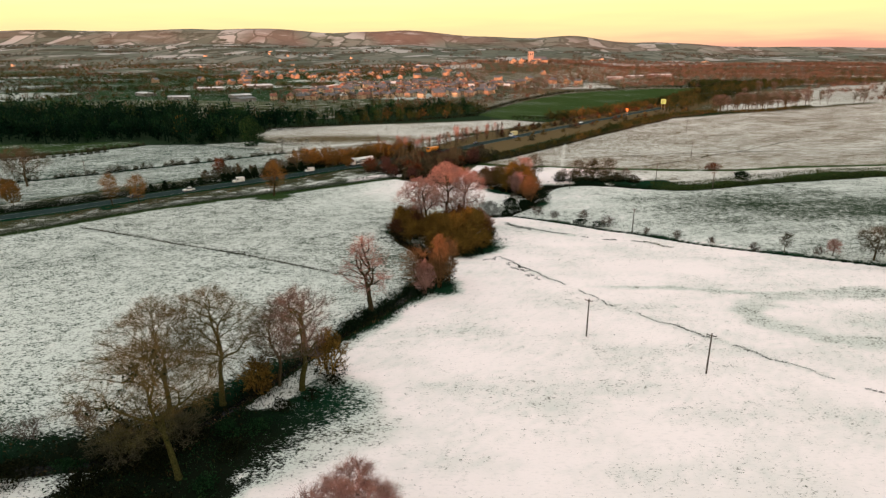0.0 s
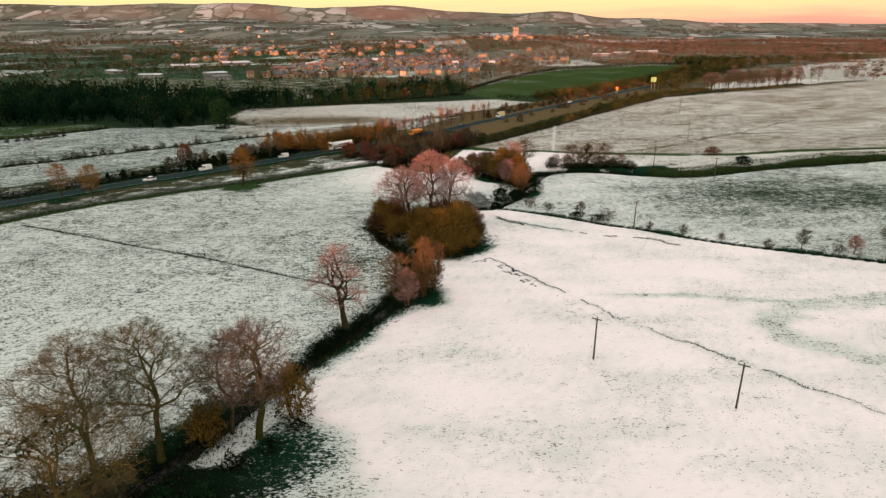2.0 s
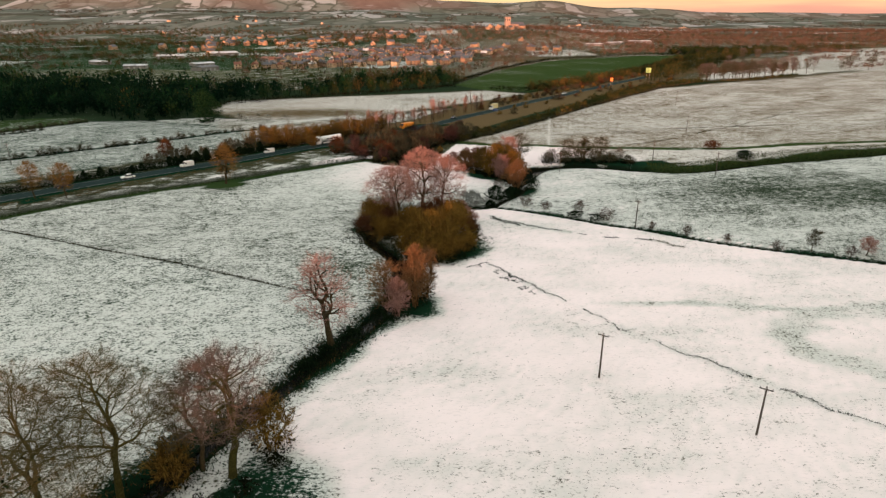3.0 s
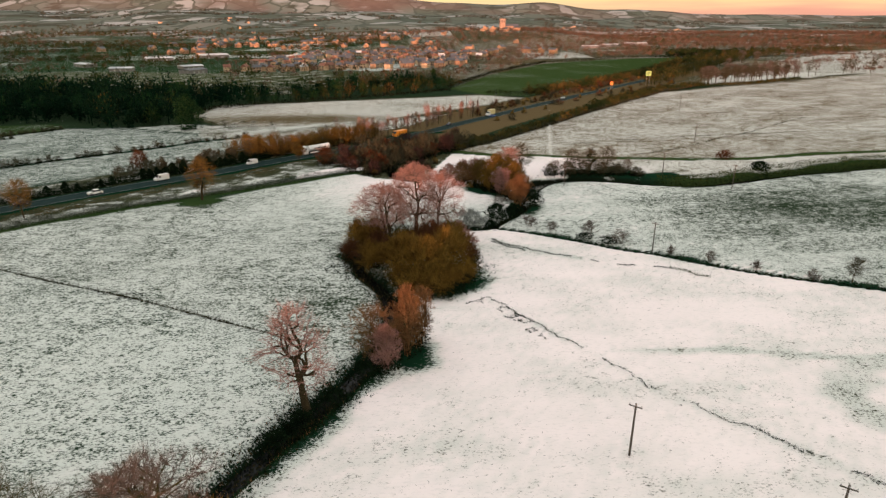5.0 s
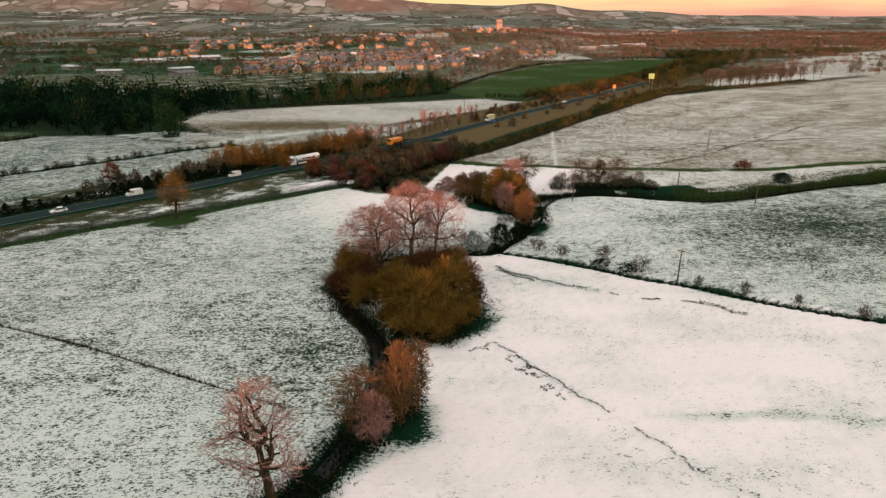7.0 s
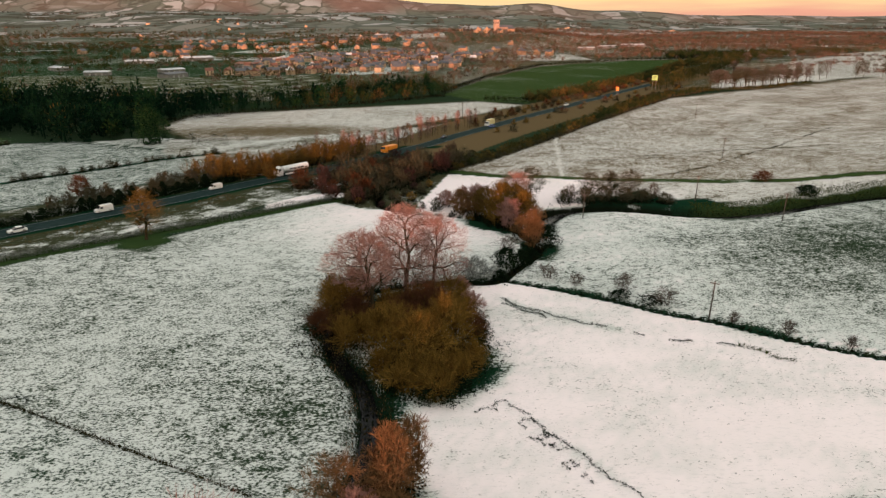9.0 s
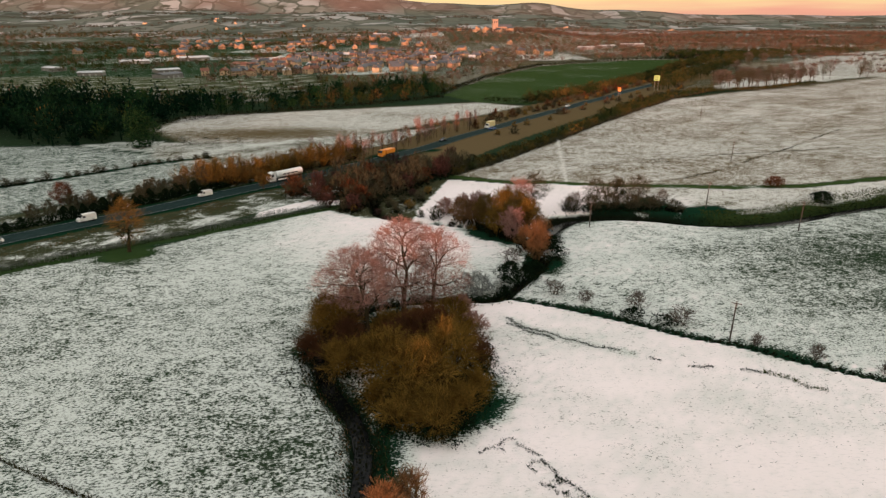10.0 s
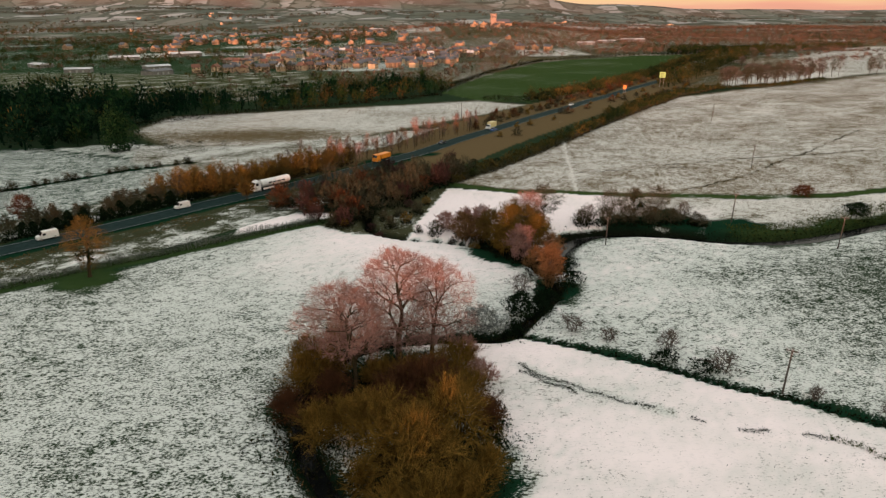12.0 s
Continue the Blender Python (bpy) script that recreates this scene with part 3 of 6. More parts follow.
def build_ground():
    xs = axis(-3900, -120, 120, 3900, 1.1, 1.055, 40)
    ys = axis(-700, 50, 262, 4900, 1.1, 1.025, 36)
    gx, gy = np.meshgrid(xs, ys)
    x, y = gx.ravel(), gy.ravel()
    z = height(x, y)
    n, mcol = len(ys), len(xs)
    i = np.arange((n - 1) * mcol).reshape(n - 1, mcol)[:, :-1].ravel()
    faces = np.stack([i, i + 1, i + mcol + 1, i + mcol], 1)
    me = mesh_np("ground", np.stack([x, y, z], 1), faces, M_GROUND, True)
    # -- cover, field by field --
    big, small = waves(x, y, 120, 21), waves(x, y, 26, 22)
    snow = np.full(len(x), 0.16)
    lush = np.full(len(x), 0.9)
    shaded_soil = np.zeros(len(x))
    crop = np.zeros(len(x))
    # patchwork of far fields: cells about crooked seeds, each with its own cover
    far = y > 560
    cs = 100.0
    wx, wy = x + 22 * waves(x, y, 420, 31), (y + 30 * waves(x, y, 420, 32)) * 0.8
    cell = (np.floor(wx / cs) * 7919 + np.floor(wy / cs) * 104729).astype(np.int64)
    pick = (np.abs(np.sin(cell * 12.9898)) * 43758.5453) % 1
    pick2 = (np.abs(np.sin(cell * 78.233)) * 12543.123) % 1
    snow = np.where(far, 0.30 + 0.08 * (pick > 0.6) + 0.14 * (pick > 0.9) + 0.03 * big, snow)
    lush = np.where(far, np.clip(0.35 + 0.4 * pick2 + 0.5 * (1 - smooth(-250, 150, x)), 0, 1), lush)
    crop[far] = 0.45 * (1 - smooth(-250, 150, x[far]))
    wold = smooth(1750, 2200, y + 120 * waves(x, y, 300, 37))
    moor = smooth(3850, 4050, y + 160 * waves(x, y, 500, 34)) * smooth(-0.45, 0.15, waves(x, y, 900, 38)) * (0.35 + 0.65 * np.exp(-((x + 450) / 750) ** 2))

    def lay(mask, s, l, so=0.0):
        snow[mask] = s if np.isscalar(s) else s[mask]
        lush[mask] = l if np.isscalar(l) else l[mask]
        shaded_soil[mask] = so

    def lay_soft(poly, s, l, edge):
        d = line_dist(x, y, poly + poly[:1]) * np.where(inside(x, y, poly), 1, -1)
        w = smooth(-edge, edge, d)
        snow[:] = snow * (1 - w) + s * w
        lush[:] = lush * (1 - w) + l * w
        shaded_soil[:] = shaded_soil * (1 - w)

    lay(inside(x, y, [(-420, 540), (-100, 500), (-60, 600), (-100, 740), (-420, 760)]), 0.34 + 0.16 * small, 0.6)
    lay(inside(x, y, FAR_GREEN), 0.22 + 0.10 * big, 0.85)
    crop[inside(x, y, FAR_GREEN)] = 1.0
    lay_soft(NORTH_FIELD, 0.56 + 0.05 * big - 0.30 * np.exp(-((x + 62) / 46) ** 2 - ((y - 383) / 17) ** 2), 0.3, 5.0)
    lay_soft(WEST_FIELD, 0.485 + 0.02 * small, 1.0, 4.0)
    lay(inside(x, y, [(-145, 360), (-100, 337), (-78, 323), (-66, 318), (-58, 352), (-97, 359), (-118, 370)]), 0.55 + 0.10 * small, 0.9)
    paddock = inside(x, y, [(-300, 270), (-240, 300), (-203, 327), (-175, 356), (-190, 372), (-232, 366), (-330, 345)])
    lay(paddock, 0.30 + 0.1 * small, 1.0)
    crop[paddock] = 0.8
    lay_soft(EAST_FIELD, 0.51 + 0.03 * big + 0.03 * small + 0.03 * waves(x * 0.25, y * 1.2, 20, 41), 0.22, 3.0)
    lay(inside(x, y, [(252, 566), (365, 618), (480, 682), (540, 770), (430, 740), (300, 650)]), 0.60 + 0.04 * small, 0.6)
    lay(inside(x, y, FAR_EAST), 0.53 + 0.12 * (waves(x * 0.6, y * 1.4, 300, 35) > 0.1), 0.5)
    # the near land, split by the stream, the ditch and the hedge
    nearm = (y < 300) & (np.abs(x) < 420)
    lay(nearm & (y < 262) & (x < 60) & (x > -40) & (y > 180), 0.78, 0.9)
    left = nearm & inside(x, y, [(-420, -100)] + [(-150, 48)] + STREAM[2:] + [(-20, 253), (-41, 241), (-62, 228), (-81, 214), (-110, 192), (-131, 170), (-150, 156), (-420, -40)])
    lay(left, 0.55 + 0.02 * small + 0.03 * big + 0.05 * smooth(150, 90, y), 0.95)
    north_left = left & (line_dist(x, y, FENCE) >= 0) & (y > 133 - 0.49 * (x + 21)) & (y < 260)
    lay(north_left, 0.55 + 0.02 * small + 0.22 * smooth(180, 235, y) * smooth(-60, 0, x), 0.9)
    right = nearm & ~left & (y < 262) & (x > -160) & ((x > -60) | (y < 60))
    right &= inside(x, y, STREAM[:90] + [(44, 240), (300, 262), (420, 262), (420, -100), (-150, -100)])
    lay(right, 0.775 + 0.03 * small + 0.03 * big + 0.05 * waves(x * 0.5 + y * 0.3, y * 1.5, 16, 25) - 0.03 * smooth(110, 170, y), 0.7)
    ditch_y = np.interp(x, [p[0] for p in DITCH], [p[1] for p in DITCH])
    mid = nearm & (y > ditch_y) & (x > 24) & inside(x, y, [(20, 190), (34, 206), (38, 222), (44, 240), (60, 241), (70, 238), (82, 233), (108, 236), (150, 250), (300, 264), (420, 262), (420, 60), (160, 118), (103, 144)])
    core = np.exp(-((y - 203 + 0.10 * (x - 100)) / 20) ** 2) * smooth(48, 95, x)
    streak = waves(x * 0.45 + y * 0.2, y * 1.7, 24, 24)
    lay(mid, 0.61 + 0.02 * small + 0.04 * big + 0.04 * streak - 0.13 * core - 0.06 * smooth(60, 110, x), 0.9)
    shelf = nearm & (y > 236) & (x > 0) & inside(x, y, [(3, 246), (7, 268), (16, 286), (35, 279), (51, 272), (84, 267), (131, 263.5), (207, 276), (300, 284), (300, 262), (150, 250), (108, 237), (82, 235), (60, 242), (46, 242), (30, 228), (14, 241)])
    lay(shelf, 0.80 + 0.06 * small - 0.2 * smooth(55, 75, x), 0.3)
    lay(inside(x, y, [(-22, 252), (-10, 243), (4, 242), (5, 250), (9, 262), (17, 286), (0, 278)]), 0.26 + 0.14 * small, 0.7)
    # verges of the road: dead grass with patches of snow
    road_d = line_dist(x, y, ROAD)
    verge = (road_d < 26) & (y < 720) & ~inside(x, y, EAST_FIELD) & ~left & ~inside(x, y, WEST_FIELD) & ~inside(x, y, FAR_GREEN) & ~inside(x, y, NORTH_FIELD) & ~shelf
    lay(verge, 0.37 + 0.12 * small + 0.16 * waves(x + 6 * small, y + 6 * waves(x, y, 19, 28), 13, 26) + 0.12 * waves(x + 4 * waves(x, y, 11, 29), y, 5, 27) - 0.42 * smooth(262, 330, y + 0.2 * x), 0.75 - 0.60 * smooth(290, 335, y))
    lay(inside(x, y, [(-100, 330), (-60, 305), (-5, 350), (22, 398), (-30, 374), (-62, 360), (-110, 362)]) & (road_d > 15), 0.52 + 0.10 * small, 0.6)
    edge_w = (1 - smooth(5.0, 9.5, road_d + 1.5 * waves(x, y, 17, 39))) * (y < 340)
    snow[:] = np.where(road_d < 5.5, 0.1, snow * (1 - edge_w) + 0.12 * edge_w)
    lush[:] = np.maximum(lush, edge_w)
    # tussocky unevenness of the open fields
    rough = np.random.default_rng(43).normal(size=len(x))
    open_land = mid | inside(x, y, EAST_FIELD)
    snow[:] = np.where(open_land, snow + 0.032 * rough, snow + 0.02 * rough * (y > 60) * (y < 560))
    # greener margins where trees, hedges and water keep the snow off
    near2 = (y < 400) & (np.abs(x) < 420)
    d_s = line_dist(x[near2], y[near2], STREAM)
    d_r = line_dist(x[near2], y[near2], RIVER)
    d_d = line_dist(x[near2], y[near2], DITCH)
    d_h = line_dist(x[near2], y[near2], HEDGE)
    xn, yn = x[near2], y[near2]
    sn, ln, so = snow[near2], lush[near2], shaded_soil[near2]
    wob = 1 + 0.35 * small[near2]
    reach = 1.6 - 0.8 * smooth(186, 198, yn) + 10.5 * np.exp(-((yn - 70) / 16) ** 2) * np.where(xn > np.interp(yn, [50, 66, 90], [-60, -38, -26]), 1, 0.2)
    bare = 1 - smooth(reach * 0.4 * wob, reach * np.where(yn < 98, 2.3, 1.7) * wob, d_s)
    bare = np.maximum(bare, (1 - smooth(2.2, np.where(xn < 84, 4.2, 6.5), d_r * wob)) * np.where(yn > np.interp(xn, [p[0] for p in RIVER], [p[1] for p in RIVER]), 1, 0.35))
    bare = np.maximum(bare, 1 - smooth(0.4, 1.5, d_d * wob))
    bare = np.maximum(bare, 1 - smooth(1.1, 3.2, d_h * wob))
    for tx, ty, tr in ((-64, 220, 5), (-33, 60, 11), (4, 157, 8), (0, 176, 9), (26, 229, 7), (32, 208, 5), (-1, 127, 4), (88, 241, 8), (60, 247, 6), (75, 246, 6), (-116, 203, 3)):
        bare = np.maximum(bare, 1 - smooth(tr * 0.45, tr * 1.6, np.hypot(xn - tx, yn - ty) * wob * (1 + 0.15 * waves(xn, yn, 9, 55))))
    rb = np.interp(yn, [p[1] for p in STREAM[24:62]], [p[0] for p in STREAM[24:62]])
    side = (yn > 84) & (yn < 152) & (xn > rb)
    bare = np.maximum(bare, np.where(side, 1 - smooth(2.0, 8.5 + 2.0 * waves(xn, yn, 14, 56), xn - rb), 0) * 0.85)
    strip = inside(xn, yn, [(-30.5, 77), (-25, 89), (-19.5, 100), (-15.5, 100), (-19, 90), (-24.5, 77)])
    bare = np.where(strip, 0.22, bare)
    for tx, ty, tr in ((-23.2, 59.5, 1.3), (-25.6, 62, 1.0), (-50, 58, 3.5), (-60, 56, 4.5)):
        bare = bare * (1 - 0.8 * np.exp(-((xn - tx) ** 2 + (yn - ty) ** 2) / tr ** 2))
    isl = inside(xn, yn, [(14, 196), (27, 203), (29, 211), (24, 222), (13, 231), (-2, 235), (-2, 222), (8, 206)])
    bare = np.where(isl, bare * (1 - smooth(1.5, 4, d_s)), bare)
    for line, w, dep in ((TRACK, 0.9, 0.14), (TRACK_B, 1.0, 0.2), (TRACK_C, 1.0, 0.27), (RING, 3.0, 0.22), (FENCE, 0.6, 0.08), (WEST_HEDGE, 1.1, 0.7), (HEADLAND, 1.5, 0.85), (WHEELS, 1.0, 0.14), (WHEELS_B, 0.9, 0.12)):
        dd = line_dist(xn, yn, line)
        bare = np.maximum(bare, dep * (1 - smooth(w * 0.4, w * 1.5, dd * (1 + 0.3 * waves(xn, yn, 9, 50)))) * np.clip(0.85 + 0.4 * waves(xn, yn, 22, 51), 0.3, 1))
    snow[near2] = snow[near2] - 0.10 * np.exp(-((xn + 15) / 9) ** 2 - ((yn - 148) / 9) ** 2) * (xn < -5)
    drift = 0.66 * (1 - smooth(0.3, 1.5, line_dist(x, y, [(55, 274), (73, 358)])))
    snow[:] = np.maximum(snow, np.where(drift > 0.02, drift, -1))
    sn = snow[near2]
    snow[near2] = sn * (1 - bare) + np.where(yn > 190, -0.15, 0.08) * bare
    lush[near2] = np.maximum(ln, smooth(0.0, 0.4, bare))
    crop[near2] = np.maximum(crop[near2], np.maximum(1 - smooth(1.0, 3.0, line_dist(xn, yn, HEADLAND)), (1 - smooth(3.0, 9.0, d_r)) * smooth(80, 92, xn) * (yn > np.interp(xn, [p[0] for p in RIVER], [p[1] for p in RIVER]))))
    crop[near2] = np.maximum(crop[near2], np.maximum(0.8 * (1 - smooth(1.5, 4.0, d_h)), 0.8 * (1 - smooth(4, 8, np.hypot(xn + 64, yn - 220)))))
    # near-black soil: wet banks, plus shade painted under the stream trees and copse
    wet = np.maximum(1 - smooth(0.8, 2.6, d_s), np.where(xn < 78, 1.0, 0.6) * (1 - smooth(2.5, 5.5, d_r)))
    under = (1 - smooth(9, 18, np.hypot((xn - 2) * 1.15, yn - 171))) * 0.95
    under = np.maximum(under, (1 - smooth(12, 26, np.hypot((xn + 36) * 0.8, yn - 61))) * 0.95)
    shaded_soil[near2] = np.maximum(so, np.maximum(wet, under) * 0.9)
    for nme, arr in (("snow", snow), ("lush", lush), ("shaded_soil", shaded_soil), ("crop", crop), ("wold", wold), ("moor", moor)):
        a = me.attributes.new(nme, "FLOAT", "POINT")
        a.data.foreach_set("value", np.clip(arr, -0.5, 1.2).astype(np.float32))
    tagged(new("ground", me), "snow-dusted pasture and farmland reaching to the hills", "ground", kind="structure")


build_ground()


def ribbon(name, line, off0, off1, z, mat, label, category, kind="structure", parent=None):
    """A flat strip beside a line, that follows the ground's height."""
    pts = along(line, 4.0)
    base = z(pts)
    v, f = [], []
    for k, (px, py, a) in enumerate(pts):
        nx, ny = -math.sin(a), math.cos(a)
        v += [(px + nx * off0, py + ny * off0, base[k]), (px + nx * off1, py + ny * off1, base[k])]
        if k:
            f.append((2 * k - 2, 2 * k - 1, 2 * k + 1, 2 * k))
    me = mesh_np(name, v, np.array(f)[:, ::-1], mat)
    ob = new(name, me)
    ob.parent = parent
    return tagged(ob, label, category, kind=kind)


def road_z(pts, up=0.10):
    side = [[(p[0] + dx, p[1] - dx) for p in pts] for dx in (-3, 0, 3)]
    return np.max([heights(s) for s in side], axis=0) + up


road = ribbon("road", ROAD, -3.9, 3.9, road_z, M_ASPHALT, "wet dark grey asphalt carriageway between verges", "road")
for off in (-3.45, 3.45):
    ribbon("edge_line", ROAD, off - 0.08, off + 0.08, lambda p: road_z(p, 0.112), M_PAINT, "", "", "", road)


def water_sheet():
    for nm, line, w, lab in (("water", STREAM, 1.15, "dark narrow stream winding below its banks"), ("water", RIVER, 1.5, "dark slow river under a bank")):
        ribbon(nm, line, -w, w, lambda p: np.full(len(p), -1.75), M_WATER, lab, "stream")


water_sheet()

# ---- trees along the stream ----
bare_tree("tree", 11, 17.0, 17, M_MOSSY, "tall bare tree with mossy trunk and limbs in dark scrub", (-33, 62), 0.40, 850, 0.36, lean=(-3.0, 2.5), ivy=300, trunk=0.34, shoots=4, shoot=0.85, twig=0.010, jitter=0.04, bark=M_MOSSBARK)
bare_tree("tree", 12, 17.0, 16, M_MOSSY, "tall bare tree leaning over the stream", (-40, 76), 0.36, 800, 0.3, lean=(-1, 1), trunk=0.34, shoots=4, shoot=0.85, twig=0.010, jitter=0.04, bark=M_MOSSBARK)
bare_tree("tree", 13, 18.5, 15, M_MOSSY, "tall bare tree with a broad grey-brown crown", (-33.5, 79), 0.42, 850, 0.3, trunk=0.32, shoots=4, shoot=0.85, twig=0.010, jitter=0.04, bark=M_MOSSBARK)
bare_tree("tree", 14, 17.4, 11, M_THORN, "bare tree with a thick reddish trunk beside the stream", (-22.2, 82.4), 0.50, 520, 0.36, trunk=0.38, jitter=0.11, shoots=4, shoot=0.85, twig=0.010, bark=M_MOSSBARK)
bare_tree("tree", 15, 14.5, 9, M_TWIG_GREY, "slim bare tree on the stream bank", (-26, 83.5), 0.28, 300, 0.32)
bare_tree("tree", 216, 16.6, 11, M_TWIG, "bare oak with crooked spreading limbs and reddish twigs", (-14.6, 112.2), 0.60, 300, 0.24, shoots=3, shoot=0.8, trunk=0.36, jitter=0.07, lean=(-0.8, 0), belly=0.5)
bare_tree("tree", 17, 10.0, 7, M_TWIG_WARM, "small bare tree with pinkish twigs on the bank", (-6, 125), 0.18, 240, 0.2)
bare_tree("tree", 18, 18.5, 16, M_TWIG, "tall bare tree with a pinkish fan-shaped crown", (1.0, 183.5), 0.58, 1700, 0.2, trunk=0.30, belly=0.5, shoots=3, shoot=0.8, twig=0.011, jitter=0.02)
bare_tree("tree", 19, 16.5, 11, M_TWIG, "tall bare tree with upright pinkish limbs", (6.2, 184), 0.42, 1000, 0.18, lean=(1.0, 0), trunk=0.30, belly=0.5, shoots=3, shoot=0.8, twig=0.011, jitter=0.02)
bare_tree("tree", 20, 15.0, 11.5, M_TWIG, "leaning bare tree with pinkish twigs", (-5, 174.4), 0.34, 750, 0.4, lean=(-0.5, 2), trunk=0.34, shoots=3, shoot=0.8, twig=0.011, jitter=0.04)
bare_tree("tree", 23, 14.5, 13, M_TWIG, "bare tree with a low pinkish crown at the copse's edge", (-6, 182), 0.34, 900, 0.2, lean=(-1.2, 0), trunk=0.32, shoots=3, shoot=0.8, twig=0.011, jitter=0.04)
bare_tree("tree", 21, 9.5, 10.5, M_TWIG, "low bare tree with dense rosy twigs", (-9.3, 50), 0.2, 850, 0.2, shoots=6)
bare_tree("tree", 22, 11.0, 8, M_TWIG_GREY, "slim grey tree beside the wooded river bend", (38, 245), 0.22, 260, z=0.8)
bare_tree("tree", 24, 11.5, 8, M_TWIG, "bare tree with pinkish top at the river bend", (33, 240), 0.22, 260)
bare_tree("tree", 25, 9.0, 9, M_TWIG_GREY, "bare tree in the ditch hedge", (110, 144), 0.26, 300, 0.2)
bare_tree("tree", 26, 9.0, 9, M_TWIG_GREY, "small bare tree in the ditch hedge", (117, 140), 0.22, 260, 0.2)
bare_tree("tree", 39, 4.5, 3.5, M_TWIG, "small reddish bare tree in the ditch hedge", (102, 148), 0.12, 90, 0.2)
bare_tree("tree", 27, 5.5, 3, M_TWIG_GREY, "thin sapling in the ditch hedge", (91, 151), 0.10, 70, 0.3)
bare_tree("tree", 28, 13.0, 8, M_TWIG_GOLD, "golden-twigged bare tree standing by the road hedge", (-64, 221.5), 0.36, 300, 0.16, ivy=250, twig=0.015, lean=(0.8, 0), shoots=3, shoot=0.9, jitter=0.10)
bare_tree("tree", 29, 11.5, 6, M_TWIG_GOLD, "slim golden bare tree by the road hedge", (-117, 206), 0.2, 200, 0.25, twig=0.016, shoots=4)
bare_tree("tree", 30, 11.0, 6.5, M_TWIG_GOLD, "slim golden bare tree by the road hedge", (-107, 205), 0.2, 200, 0.25, twig=0.016, shoots=4)
bare_tree("tree", 31, 16.0, 16, M_TWIG_GREY, "spreading dark bare oak in the snowy field", (-169, 239), 0.42, 420, 0.25, twig=0.020, trunk=0.4)
bare_tree("tree", 32, 8.0, 6, M_TWIG_RUST, "rusty bare tree beside the carriageway", (-97, 258), 0.18, 200, 0.2, twig=0.020)
bare_tree("tree", 33, 8.0, 7, M_TWIG_GOLD, "golden bare tree beside the carriageway", (-160, 214), 0.18, 220, 0.2, twig=0.020)
bare_tree("tree", 34, 8.5, 7, M_TWIG_GOLD, "golden bare tree beside the carriageway", (-150, 203), 0.18, 220, 0.2, twig=0.020)
bare_tree("tree", 35, 6.0, 4, M_TWIG_GOLD, "small golden tree at the road's edge", (-44, 276), 0.14, 160, 0.3, twig=0.020)
bare_tree("tree", 36, 8.0, 7, M_TWIG_GREY, "grey bare tree on the river bank", (57, 249), 0.18, 220, 0.15, z=0.8)
bare_tree("tree", 37, 8.5, 7, M_TWIG_GREY, "grey bare tree on the river bank", (70, 250), 0.18, 220, 0.15, z=0.8)
bare_tree("tree", 38, 8.5, 7, M_TWIG_GREY, "dark bare tree on the river bank", (63, 248), 0.18, 240, 0.1, z=0.8, ivy=700)

# ---- willow scrub of the copse and other bushes ----
OLIVE = "dense leafless olive-brown willow scrub in the copse"
for k, (bx, by, w, h) in enumerate(((3, 157, 12, 9), (7.5, 163, 11, 9), (-1.5, 163, 9, 8), (4.5, 169, 12, 8.5), (10, 171, 7, 6), (-12.5, 176, 6, 6), (-13, 183, 6, 5), (-9, 188, 6, 4), (-8, 172, 6, 5.5), (-6.5, 166, 6, 5), (-9, 179, 5, 5), (-2, 177, 6, 4), (3, 176, 7, 5),
                                    (0.5, 170, 8, 6), (9, 178, 8, 5.5), (11.5, 157, 4, 4), (-9.5, 164, 4.5, 6), (-4, 168, 5, 4.5), (-14, 170, 4.5, 4), (-3, 156, 4, 4), (5, 150, 7, 6), (0.5, 151, 6, 5), (8.5, 153, 6, 5), (12.5, 166, 5, 5))):
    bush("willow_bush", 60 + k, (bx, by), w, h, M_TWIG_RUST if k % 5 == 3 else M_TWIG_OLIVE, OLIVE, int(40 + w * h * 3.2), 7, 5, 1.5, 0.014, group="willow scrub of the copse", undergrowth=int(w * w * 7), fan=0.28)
for k, (bx, by, w, h) in enumerate(((-0.8, 127, 5.5, 12), (1.2, 131, 5, 10), (-4.2, 123, 5, 7.5), (31, 208, 6, 10), (27, 231, 8, 10.5), (23, 233, 7, 9), (33, 231, 7, 8), (35, 224, 6, 6), (30, 216, 5, 6), (28, 224, 7, 8), (21, 236, 6, 7), (25, 227, 7, 8), (32, 235, 7, 9), (29, 239, 8, 9), (17, 237, 7, 7), (36, 240, 6, 6))):
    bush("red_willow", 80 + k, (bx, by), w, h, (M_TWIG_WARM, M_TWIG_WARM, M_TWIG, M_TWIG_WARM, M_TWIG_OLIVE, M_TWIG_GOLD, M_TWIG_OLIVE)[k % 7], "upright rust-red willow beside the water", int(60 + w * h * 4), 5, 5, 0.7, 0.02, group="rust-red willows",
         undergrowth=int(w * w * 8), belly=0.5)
for k, (bx, by, w, h) in enumerate(((18, 241, 8, 7), (13, 246, 6, 4.5), (22, 243, 8, 7), (11.5, 182, 5, 4.5), (13, 176, 4.5, 4))):
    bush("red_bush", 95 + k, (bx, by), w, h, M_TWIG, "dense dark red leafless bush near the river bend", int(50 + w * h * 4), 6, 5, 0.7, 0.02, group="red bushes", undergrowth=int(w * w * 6))
